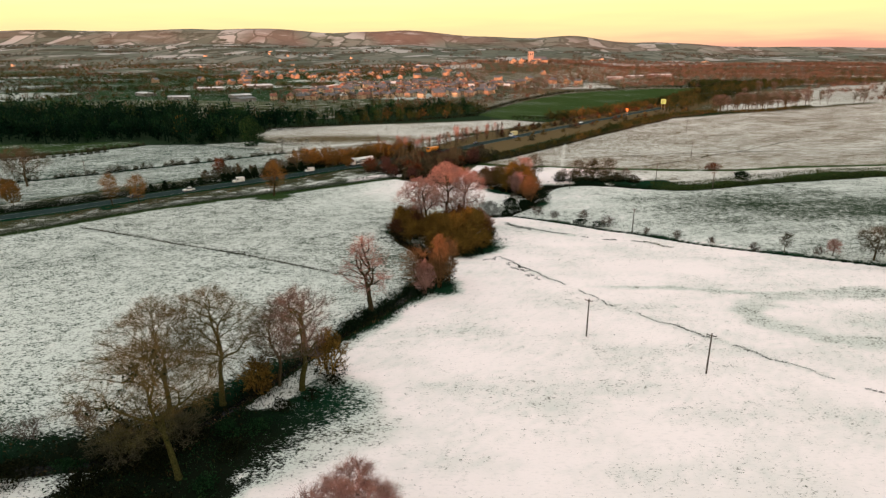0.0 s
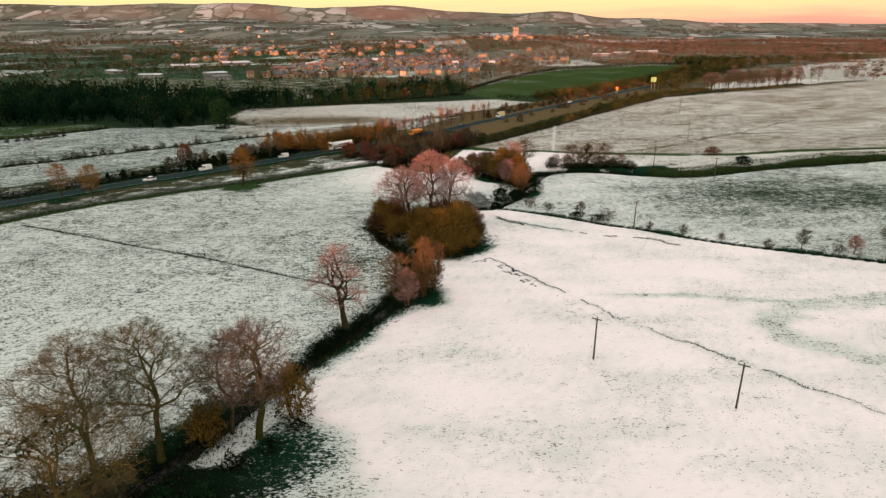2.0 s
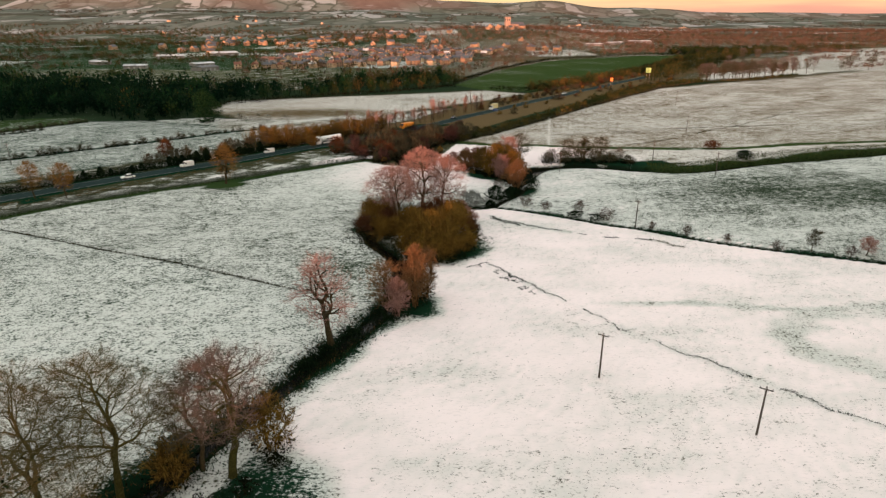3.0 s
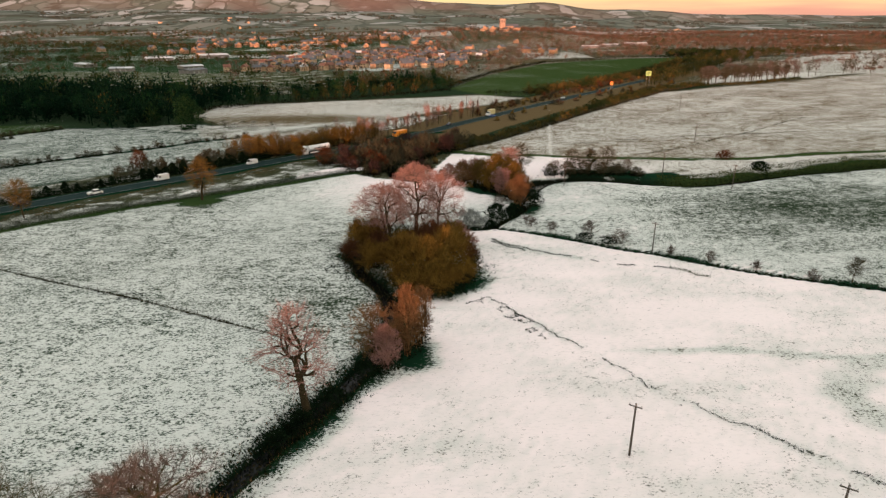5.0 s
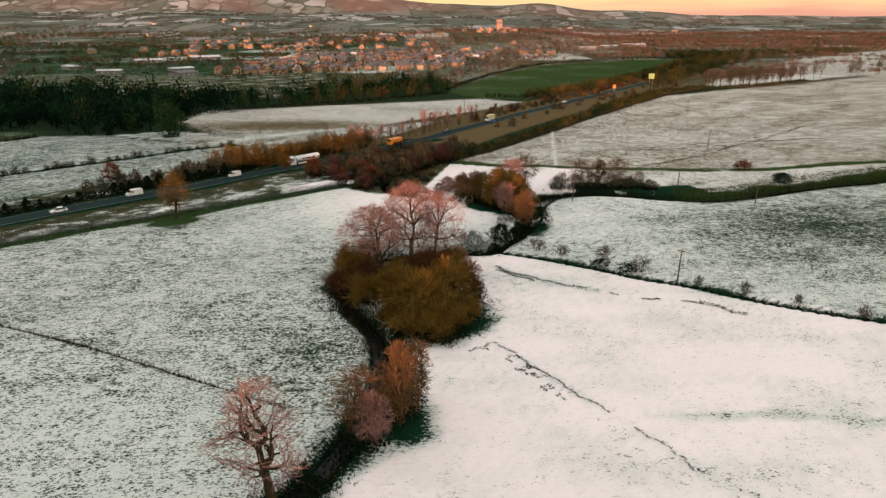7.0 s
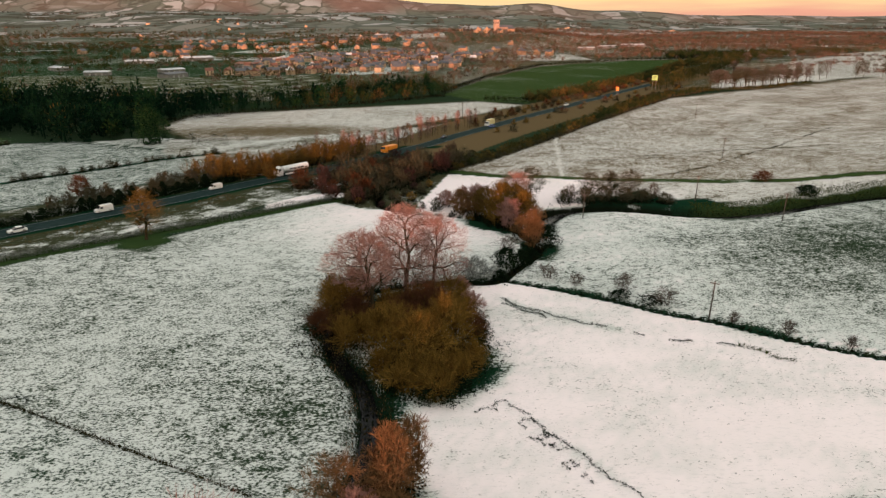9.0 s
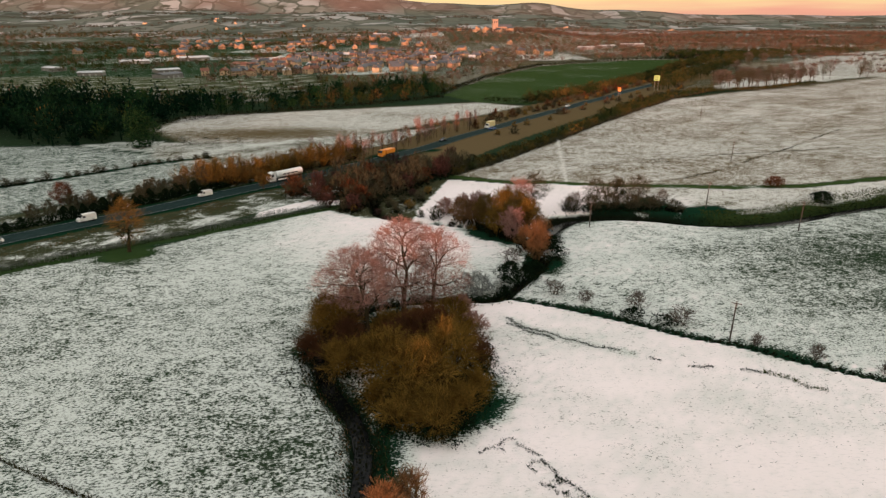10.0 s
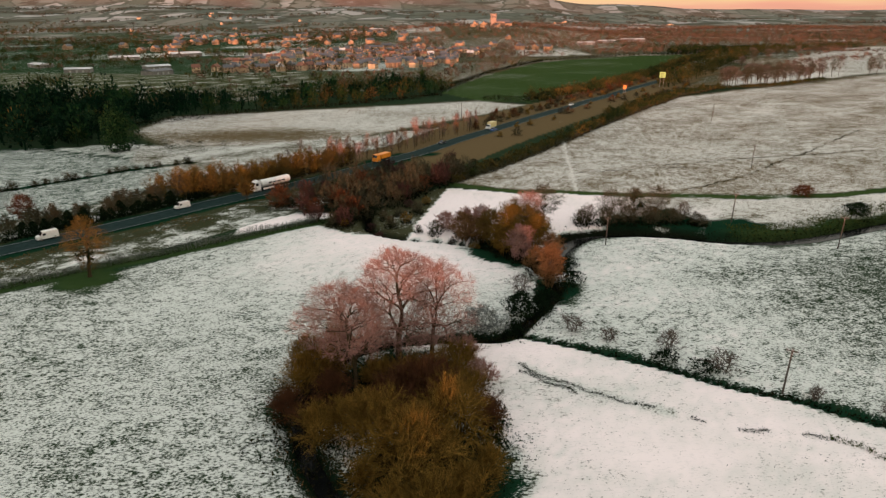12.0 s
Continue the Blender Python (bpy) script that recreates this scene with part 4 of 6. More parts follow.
for k, (bx, by, w, h) in enumerate(((45, 183.5, 5, 3.8), (50.5, 177, 6, 3.6), (31, 191, 6, 3), (67, 164, 3, 2.5), (60, 169, 2.5, 2.2), (25, 207, 6, 4), (84, 153.5, 3, 2.5), (75, 159, 2.5, 2),
                                    (-50, 72, 4, 5), (-57, 70.5, 4, 3), (-62, 71, 4, 3), (-67, 71, 5, 3.2), (98, 148, 3.5, 2.4), (36, 187, 4, 2.5), (77, 249, 6, 5), (51, 248, 5, 5))):
    bush("grey_bush", 110 + k, (bx, by), w, h, M_THORN, "round grey leafless thorn bush at the field's edge", int(30 + w * h * 3), 5, 4, 0.5, 0.016, z=ground_z(bx, by), group="grey thorn bushes")
for k, (bx, by, w, h, u) in enumerate(((-18.5, 87, 6, 8.5, 250), (-29, 82, 6, 6, 200), (-42, 66, 9, 4, 900), (-36, 70, 8, 4, 700))):
    bush("olive_bush", 130 + k, (bx, by), w, h, M_TWIG_OLIVE if k < 2 else M_TWIG_GREY, "dark olive-brown bush below the tall trees", int(60 + w * h * 3), 6, 5, 0.7, 0.02, group="bushes below the tall trees", undergrowth=u)
for k, (bx, by, w, h) in enumerate(((49, 246.5, 6, 4), (55, 246, 7, 4.5), (61, 246.5, 7, 5), (67, 246, 7, 4.5), (73, 246.5, 7, 4), (79, 244.5, 6, 3))):
    bush("bank_bush", 180 + k, (bx, by), w, h, M_TWIG_GREY, "dark leafless scrub hanging over the river", int(60 + w * h * 3), 6, 5, 0.6, 0.02, z=ground_z(bx, by), group="river bank scrub", undergrowth=420)
bush("frosted_bush", 188, (15.5, 192.5), 9, 4.2, M_FROST, "low frosted pale bush behind the copse", 260, 7, 6, 0.5, 0.018)
bush("red_bush", 139, (120, 264), 8, 3.5, M_TWIG_RUST, "low rusty bush above the river bank", 160, 6, 5, 0.6, 0.02, z=1)


def leafy(name, seed, at, w, h, label, z=0.0, mat=None, n=None, group="", category="bush", leaf=0.17):
    """A dense evergreen bush: an uneven dome of small leaves on hidden branches."""
    rng = np.random.default_rng(seed)
    n = n or int(w * w * h * 15)
    pts = crown_points(n, w, h, 0, rng, 0.28, 0.42, 0.3)
    b = thing(name, label, category, pose(at[0], at[1], z), group)
    child("foliage", mesh_np("foliage", *leaf_quads(pts, leaf, rng), mat or M_DARK), b)
    return b


for k, (bx, by, w, h) in enumerate(((23, 198, 6, 4), (27, 199, 5, 5), (21, 193, 5, 3), (30, 204, 5, 4), (-15, 111, 7, 3),
                                    (-11, 115, 6, 3), (-18, 107, 6, 2.5), (-7, 122, 5, 3), (-3, 131, 5, 3), (37, 219, 6, 3.5), (36, 210, 5, 3), (48, 177.5, 5, 1.4), (43, 180.5, 5, 1.4), (14, 168, 4, 2), (13, 161, 4, 2.2), (11, 155, 4, 2), (9, 150, 4, 2), (13, 164.5, 4, 2.2), (3.5, 148, 4, 2), (-1.5, 151, 4, 2), (6.5, 147.5, 3.5, 1.6), (-4.5, 157, 4, 2),
                                    (-14, 252, 6, 4.5), (126, 249, 7, 3.2))):
    leafy("dark_bush", 140 + k, (bx, by), w, h, "dark green evergreen scrub on the bank", ground_z(bx, by), group="dark bank scrub")


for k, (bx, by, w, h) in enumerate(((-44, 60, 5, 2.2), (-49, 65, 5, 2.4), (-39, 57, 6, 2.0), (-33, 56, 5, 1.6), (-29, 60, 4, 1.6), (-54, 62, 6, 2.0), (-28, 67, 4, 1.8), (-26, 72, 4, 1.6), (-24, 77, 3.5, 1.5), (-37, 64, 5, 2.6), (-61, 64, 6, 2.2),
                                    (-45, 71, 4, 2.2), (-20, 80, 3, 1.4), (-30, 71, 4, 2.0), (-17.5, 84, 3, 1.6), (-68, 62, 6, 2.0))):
    leafy("bramble_patch", 640 + k, (bx, by), w, h, "dark tangled bramble patch under the stream trees", ground_z(bx, by), M_WET if k % 3 == 1 else M_SHADY_BRAMBLE, int(w * w * h * 22), "bramble patches", leaf=0.15)


def strip_stuff(name, lines, width, density, h, mat, label, seed, leaf=0.20, skip=None, shift=0.0):
    """Brambles, reeds or hedge along lines: leaves and stalks joined into one thing of kind stuff."""
    rng = np.random.default_rng(seed)
    pts = []
    for line in lines:
        for px, py, a in along(line, 1.0):
            if skip and skip(px, py):
                continue
            w = width(px, py) if callable(width) else width
            n = max(1, int(w * density))
            o = rng.normal(size=n) * w * 0.42
            s = rng.random(n)
            oo = o + shift
            pts.append(np.stack([px - math.sin(a) * oo + math.cos(a) * s, py + math.cos(a) * oo + math.sin(a) * s, rng.random(n) ** 1.3 * h * np.exp(-(o / w) ** 2 * 1.5)], 1))
    p = np.concatenate(pts)
    p[:, 2] += height(p[:, 0], p[:, 1])
    v, f = leaf_quads(p, leaf, rng)
    stalk = p[rng.random(len(p)) < 0.5]
    top = stalk + np.stack([rng.normal(size=len(stalk)) * 0.2, rng.normal(size=len(stalk)) * 0.2, rng.uniform(0.2, 0.6, len(stalk)) * (h ** 0.5)], 1)
    sv, sf = tubes(np.concatenate([stalk - [0, 0, 0.2], top, np.full((len(stalk), 1), 0.03), np.full((len(stalk), 1), 0.012)], 1), 3)
    ob = new(name, mesh_np(name, *joined([(v, f), (sv, sf)]), mat))
    return tagged(ob, label, name.split("_")[-1], kind="stuff")


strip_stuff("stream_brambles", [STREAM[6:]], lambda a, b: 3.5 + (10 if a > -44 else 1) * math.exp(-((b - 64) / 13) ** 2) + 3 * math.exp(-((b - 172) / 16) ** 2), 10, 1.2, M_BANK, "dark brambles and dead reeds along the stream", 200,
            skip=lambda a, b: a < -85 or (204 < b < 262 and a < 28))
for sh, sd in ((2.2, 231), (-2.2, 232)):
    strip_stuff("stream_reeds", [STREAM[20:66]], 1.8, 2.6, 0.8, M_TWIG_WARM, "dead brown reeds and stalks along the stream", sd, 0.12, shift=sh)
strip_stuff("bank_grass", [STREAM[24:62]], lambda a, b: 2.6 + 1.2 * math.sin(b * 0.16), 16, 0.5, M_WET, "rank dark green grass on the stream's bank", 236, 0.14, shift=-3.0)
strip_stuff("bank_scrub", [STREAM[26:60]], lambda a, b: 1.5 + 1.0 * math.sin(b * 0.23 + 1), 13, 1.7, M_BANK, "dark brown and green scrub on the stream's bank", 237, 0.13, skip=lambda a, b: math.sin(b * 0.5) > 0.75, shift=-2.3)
strip_stuff("river_brambles", [RIVER[3:]], 4.0, 6, 1.0, M_SHADY_BRAMBLE, "dark brambles along the river's edge", 201, skip=lambda a, b: a > 220, shift=1.5)
strip_stuff("bank_grass", [RIVER[14:]], 5.0, 8, 1.3, M_RANK, "rank dark green growth on the river's far bank", 203, skip=lambda a, b: a > 260 or a < 84, shift=5.5)
def wander(line):
    """The line with small unevenly spaced bends."""
    return [(px + 0.45 * math.sin(py * 0.8) + 0.25 * math.sin(py * 2.1), py + 0.3 * math.sin(px * 1.3)) for px, py, _ in along(curved(line, 2), 1.2)]


for nm, ln, sd, lab in (("track_grass", TRACK, 207, "dark grass along a sunken field track"), ("track_grass", TRACK_B, 208, "dark grass along a sunken field track"),
                        ("track_grass", [(20, 178.6), (23.5, 174.8), (26.5, 172.8)], 233, "dark grass in a second rut of the field track"), ("track_grass", [(40, 165.8), (46, 163.3), (53, 161.5), (58.5, 160)], 235, "sparse dark grass along a field track")):
    strip_stuff(nm, [wander(ln)], lambda a, b: (0.34 if b > 160 else 0.14) + 0.22 * abs(math.sin(a * 0.37 + b * 0.21)), 60, 0.14, M_DARK, lab, sd, 0.10, skip=lambda a, b: math.sin(a * 0.9) + math.sin(b * 0.61 + a * 0.2) > 0.9)
strip_stuff("fence_grass", [curved(FENCE, 2)], lambda a, b: 0.24 + 0.1 * math.sin(a * 0.3), 85, 0.35, M_FENCE_GRASS, "olive rank grass along an old wire fence", 209, 0.13)

for ln, sd, lab in ((WHEELS, 238, "bare wheel ruts across the dusted field"), (WHEELS_B, 239, "bare wheel ruts across the dusted field"), ([(60, 296), (80, 300), (104, 303)], 240, "bare wheel ruts across the dusted field")):
    strip_stuff("wheel_ruts", [wander(ln)], lambda a, b: 0.5 + 0.3 * math.sin(a * 0.2), 16, 0.14, M_FENCE_GRASS, lab, sd, 0.16, skip=lambda a, b: math.sin(a * 0.31) + math.sin(b * 0.17) > 1.2)


def hoof_ruts():
    """Curled scrapes of bare turf beside the field track and at the stream's elbow."""
    lines = []
    for cx, cy, r, a0, a1 in ((17.3, 142.2, 0.8, 0.3, 4.2), (17.9, 139.6, 0.9, 3.4, 6.6), (19.2, 138.6, 1.0, 0, 5.2), (20.1, 137.3, 0.6, 2, 6), (20.7, 133.8, 0.5, 0, 6.3), (22.6, 131.6, 0.5, 2, 5), (12.0, 144.6, 1.2, 0.2, 2.4), (11.6, 149.8, 0.8, 0, 4), (14.6, 146.4, 1.0, 1, 3.4),
                              (-55, 151, 1.6, -0.4, 3.6), (-16.2, 163.6, 1.8, 0.3, 3.4), (-14.2, 162.9, 1.6, 3.3, 6.0)):
        lines.append([(cx + r * 1.3 * math.cos(a0 + (a1 - a0) * k / 8), cy + r * math.sin(a0 + (a1 - a0) * k / 8)) for k in range(9)])
    strip_stuff("turf_scrapes", lines, 0.3, 60, 0.14, M_DARK, "dark scrapes of bare turf in the snow", 234, 0.11)


hoof_ruts()
strip_stuff("tussock_grass", [[(56.5, 161), (59, 159), (60.5, 156.5), (62.5, 155.5)]], 0.9, 22, 0.4, M_RANK, "green tussocks in a wet hollow of the field", 218, 0.14)
strip_stuff("ditch_grass", [DITCH], 1.1, 14, 0.7, M_SHADY_BRAMBLE, "dark rough grass in the ditch", 202)


def tuft_stuff():
    """Sparse dark tufts of grass that stand out of the snow, in drifts and singly."""
    rng = np.random.default_rng(205)
    n = 9000
    x, y = rng.uniform(-20, 125, n), rng.uniform(40, 190, n)
    drift = waves(x * 0.6 + y * 0.35, y * 1.3, 26, 80) + 0.6 * waves(x, y, 70, 81)
    keep = (line_dist(x, y, STREAM) > 3.5) & (drift * 0.55 + 0.35 > rng.random(n) ** 0.6) & (x > np.interp(y, [40, 70, 100, 130, 150, 180], [-20, -14, -8, 6, 12, 22]))
    x, y = x[keep], y[keep]
    z = height(x, y)
    k = 3
    size = np.repeat(rng.random(len(x)) ** 3, k)[:, None]
    p = np.repeat(np.stack([x, y, z], 1), k, 0) + rng.normal(size=(len(x) * k, 3)) * [0.12, 0.06, 0] * (0.6 + size) + [0, 0, 0.01]
    tip = p + (rng.normal(size=p.shape) * [0.10, 0.10, 0.01] + [0, 0, 0.06]) * (0.5 + size)
    v, f = tubes(np.concatenate([p, tip, 0.018 + 0.02 * size, 0.006 + 0 * size], 1), 3)
    tagged(new("grass_tufts", mesh_np("grass_tufts", v, f, M_SHADY_BRAMBLE)), "small dark grass tufts standing out of the snow", "grass", kind="stuff")


tuft_stuff()


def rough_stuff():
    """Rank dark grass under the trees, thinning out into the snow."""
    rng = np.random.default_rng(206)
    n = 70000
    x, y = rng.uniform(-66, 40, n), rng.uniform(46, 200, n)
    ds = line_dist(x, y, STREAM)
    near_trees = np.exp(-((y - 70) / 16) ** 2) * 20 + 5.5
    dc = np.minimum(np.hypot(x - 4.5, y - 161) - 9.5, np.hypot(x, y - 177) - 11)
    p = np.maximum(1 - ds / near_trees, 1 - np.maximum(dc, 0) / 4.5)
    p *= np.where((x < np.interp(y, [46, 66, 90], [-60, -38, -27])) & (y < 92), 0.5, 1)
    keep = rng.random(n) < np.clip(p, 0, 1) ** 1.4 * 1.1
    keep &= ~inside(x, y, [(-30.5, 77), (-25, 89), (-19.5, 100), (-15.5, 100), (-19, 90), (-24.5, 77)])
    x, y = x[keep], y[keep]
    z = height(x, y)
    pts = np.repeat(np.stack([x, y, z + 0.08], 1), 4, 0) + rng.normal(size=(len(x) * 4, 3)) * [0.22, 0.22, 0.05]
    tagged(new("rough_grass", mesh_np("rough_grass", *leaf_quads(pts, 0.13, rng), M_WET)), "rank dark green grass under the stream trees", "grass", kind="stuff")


rough_stuff()

# ---- hedges and fences ----


def hedge(name, line, w, h, density, mat, label, seed, gap=0.0, leafdens=0):
    """A clipped hedge: upright stalks with short side shoots, over a dark foot."""
    rng = np.random.default_rng(seed)
    base, segs = [], []
    for px, py, a in along(line, 0.5):
        if math.sin(px * 0.9 + py * 0.7) * 0.5 + 0.5 < gap:
            continue
        n = max(1, int(density * 0.5))
        o = rng.uniform(-w / 2, w / 2, n)
        s = rng.uniform(0, 0.5, n)
        hh = h * rng.uniform(0.7, 1.1, n) * (0.9 + 0.15 * math.sin(px * 0.31 + py * 0.23))
        base.append(np.stack([px - math.sin(a) * o + math.cos(a) * s, py + math.cos(a) * o + math.sin(a) * s, hh], 1))
    b = np.concatenate(base)
    z = height(b[:, 0], b[:, 1])
    p0 = np.stack([b[:, 0], b[:, 1], z - 0.1], 1)
    p1 = p0 + np.stack([rng.normal(size=len(b)) * 0.3, rng.normal(size=len(b)) * 0.3, b[:, 2]], 1)
    one = np.ones((len(b), 1))
    segs.append(np.concatenate([p0, p1, one * 0.024, one * 0.014], 1))
    for _ in range(6):
        t = rng.uniform(0.35, 1.0, (len(b), 1))
        q = p0 + (p1 - p0) * t
        e = q + rng.normal(size=(len(b), 3)) * [0.34, 0.34, 0.16] + [0, 0, 0.05]
        segs.append(np.concatenate([q, e, one * 0.024, one * 0.012], 1))
    ob = thing(name, label, "hedge")
    child("twigwork", mesh_np("twigwork", *tubes(np.concatenate(segs), 3), mat), ob)
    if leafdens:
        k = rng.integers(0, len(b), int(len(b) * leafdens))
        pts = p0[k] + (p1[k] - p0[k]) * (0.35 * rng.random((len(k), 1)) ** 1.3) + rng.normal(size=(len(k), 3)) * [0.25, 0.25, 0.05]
        child("foliage", mesh_np("foliage", *leaf_quads(pts, 0.16, rng), M_SHADY_BRAMBLE), ob, "near-black leaves low in the hedge")
    return ob


hedge("hedge", HEDGE, 1.5, 2.2, 15, M_HEDGE, "clipped grey frosted hawthorn hedge along the field", 210, leafdens=0.6)


def wire_fence(line, step):
    """Thin stakes with two wires between them."""
    pts = [(px, py, ground_z(px, py), a) for px, py, a in along(line, step)]
    f = thing("wire_fence", "old wire fence on thin weathered stakes across the snow", "fence", pose(pts[0][0], pts[0][1], pts[0][2]))
    x0, y0, z0, _ = pts[0]
    stake = bmesh.new()
    rod(stake, (0, 0, -0.25), (0, 0, 1.1), 0.05, 0.04, 6)
    first = part("stake", stake, M_POLE, f)
    for px, py, pz, a in pts[1:]:
        ob = child("stake", first.data, f)
        ob.location = (px - x0, py - y0, pz - z0)
    for h in (0.55, 0.98):
        bm = bmesh.new()
        for p, q in zip(pts, pts[1:]):
            rod(bm, (p[0] - x0, p[1] - y0, p[2] - z0 + h), (q[0] - x0, q[1] - y0, q[2] - z0 + h), 0.008, 0.008, 3)
        part("wire", bm, M_METAL, f)


wire_fence(FENCE, 2.6)


def beside(x0, x1, off):
    """The line that runs off metres from the road's middle, between two eastings."""
    return [(px - math.sin(a) * off, py + math.cos(a) * off) for px, py, a in along(ROAD, 6.0) if x0 <= px <= x1]


for off, sd in ((-8.0, 241), (-12.5, 242)):
    strip_stuff("verge_grass", [beside(-190, -12, off)], lambda a, b: 2.2 + 1.3 * math.sin(a * 0.19 + b * 0.07), 5, 0.45, M_VERGE, "tawny dead grass on the road's verge", sd, 0.17, skip=lambda a, b: math.sin(a * 0.23) + math.sin(b * 0.41) > 0.7)
strip_stuff("roadside_hedge", [beside(-215, -48, 6.9)], 1.5, 62, 2.6, M_DARK, "dark overgrown hedge along the roadside", 211, 0.19)
hedge("hedge", beside(-215, -90, 8.2), 1.2, 2.3, 10, M_HEDGE, "grey frosted hedge behind the road's far verge", 213, leafdens=1.0)
hedge("hedge", FIELD_EDGE + [(250, 560)], 3.2, 2.4, 8, M_TWIG_GREY, "scrubby dark hedge at the foot of the road bank", 212, gap=0.12, leafdens=6)
thorns = [bush("hedge_bush", 220 + k, (0, -60), 3.6 + 0.5 * k, 2.5 + 0.2 * k, M_TWIG_GREY, "small dark thorn bush in a gappy field hedge", 34, 4, 4, 0.5, 0.028, group="gappy field hedges", undergrowth=150) for k in range(3)]
rng = np.random.default_rng(300)


def spread(protos, places, zs=True, lo=0.8, hi=1.2):
    """Copies of like plants at many places; the first of them stand at the first places."""
    for k, (px, py) in enumerate(places):
        z = ground_z(px, py) if zs else 0.0
        s = rng.uniform(lo, hi)
        m = Matrix.Translation((px, py, z)) @ Matrix.Rotation(rng.uniform(0, 6.28), 4, "Z") @ Matrix.Diagonal((s, s, s * rng.uniform(0.85, 1.15), 1))
        if k < len(protos):
            protos[k].matrix_basis = m
        else:
            copy_thing(protos[int(rng.random() * len(protos))], m)


def jittered(line, step, off=0.0, j=1.0):
    return [(px - math.sin(a) * off + rng.normal() * j, py + math.cos(a) * off + rng.normal() * j) for px, py, a in along(line, step)]


FIELD_HEDGES = [p for k, p in enumerate(jittered(WEST_HEDGE, 3.2, 0, 0.4)) if k % 7 != 3]
FIELD_HEDGES += jittered([(-300, 245), (-240, 290), (-205, 312), (-185, 332)], 4.2, 0, 0.4)
FIELD_HEDGES += jittered([(-235, 303), (-203, 326), (-176, 354)], 3.0, 0, 0.4)
spread(thorns, FIELD_HEDGES, lo=0.7, hi=1.15)

# ---- belts of scrub and trees beside the road ----
belt = [bush("scrub_bush", 301 + k, (0, 0), 7, 5.5, m, lab, 70, 6, 5, 0.8, 0.03, group="scrub below the road bank", undergrowth=240)
        for k, (m, lab) in enumerate(((M_MAROON, "dark maroon scrub below the road bank"), (M_TWIG_RUST, "rust-brown scrub below the road bank"), (M_TWIG_GREY, "grey scrub below the road bank"), (M_TWIG_GREY, "dark brown scrub below the road bank")))]
BELT = [(-18, 254), (-10, 263), (-3, 273), (4, 285), (13, 296), (24, 309)]
spread(belt, jittered(BELT, 5.0, -4.5, 1.5) + jittered(BELT, 5.0, 2.0, 1.5) + jittered(BELT[:-1], 4.8, 8.5, 1.5) + jittered([(-32, 265), (-22, 276), (-10, 289), (2, 303)], 5.0, 3.0, 1.5), lo=0.7, hi=1.35)
fringe = [bush("fringe_bush", 311 + k, (0, 0), 5.5, 4.2, m, lab, 60, 6, 5, 0.8, 0.024, group="bushes round the stream's bend", undergrowth=260)
          for k, (m, lab) in enumerate(((M_MAROON, "dark maroon bush beside the stream's bend"), (M_TWIG_GREY, "dark olive bush beside the stream's bend"), (M_TWIG_OLIVE, "tawny bush beside the stream's bend")))]
spread(fringe, [(-4, 243.5), (-1, 248), (3, 252), (-3, 254), (1, 258), (6, 260), (-13, 249), (-11, 254), (6, 244), (10, 242), (-6, 250), (9, 268), (4, 266), (14, 238.5), (19, 233.5), (-16, 250)], lo=0.6, hi=1.15)
ever = leafy("dark_bush", 320, (0, 0), 7, 4.5, "dark evergreen bush below the road bank", group="evergreens below the road bank", n=900)
spread([ever], [(-6, 259), (0, 272), (3, 277), (22, 302), (27, 306), (33, 311), (37, 316), (15, 293), (-12, 258), (-16, 262), (-8, 272), (8, 290), (28, 312), (-4, 266), (-22, 262)], lo=0.6, hi=1.1)
gold = [bush("gold_bush", 340 + k, (0, 0), 6, 9.2, m, "tall golden-brown scrub beyond the carriageway", 60, 6, 5, 1.1, 0.03, group="golden scrub beyond the road", undergrowth=110, belly=0.65)
        for k, m in enumerate((M_TWIG_GOLD, M_TWIG_OLIVE, M_TWIG_GOLD))]
spread(gold, jittered(beside(-58, -6, 8.5), 2.2, 0, 0.8) + jittered(beside(-62, -10, 13), 2.6, 0, 1.2), lo=0.75, hi=1.05)
slim = [bare_tree("slim_tree", 401 + k, 12.5, 4.4, m, "slim upright bare tree with pinkish twigs beside the road", (0, 0), 0.16, 60, 0.2, 3, 1.1, 0.019, group="row of slim roadside trees", belly=0.4) for k, m in enumerate((M_TWIG_WARM, M_THORN, M_TWIG))]
spread(slim, jittered(beside(-20, 48, 9), 1.8, 0, 1.4) + jittered(beside(-34, 24, 14.5), 3.0, 0, 1.6), lo=0.6, hi=1.05)
ivied = leafy("ivied_bush", 410, (0, 0), 3.6, 5.0, "dark ivy-clad bush beside the road", group="ivied roadside bushes", n=1000, leaf=0.25)
spread([ivied], jittered(beside(-88, -44, 8.8), 1.9, 0, 0.8) + jittered(beside(-112, -90, 8.8), 5.0, 0, 0.8), lo=0.55, hi=1.2)
greys = bush("grey_bush", 412, (0, 0), 5, 5.5, M_TWIG_GREY, "grey leafless bush behind the roadside ivy", 90, 5, 4, 0.7, 0.028, group="grey roadside bushes")
spread([greys], jittered(beside(-92, -50, 11.5), 3.2, 0, 1.2), lo=0.8, hi=1.3)
low = [bush("roadside_bush", 420 + k, (0, 0), 6, 4.2, m, lab, 24, 4, 4, 1.0, 0.05, group="roadside scrub", undergrowth=90)
       for k, (m, lab) in enumerate(((M_TWIG_RUST, "low rusty scrub along the carriageway"), (M_TWIG_OLIVE, "low olive scrub along the carriageway"), (M_TWIG_GREY, "low grey scrub along the carriageway")))]
LOWS = []
for line in (beside(44, 330, 9), [(160, 492), (190, 524), (220, 560), (235, 590)], beside(60, 190, 14)):
    LOWS += jittered(line, 6.0, 0, 1.5)
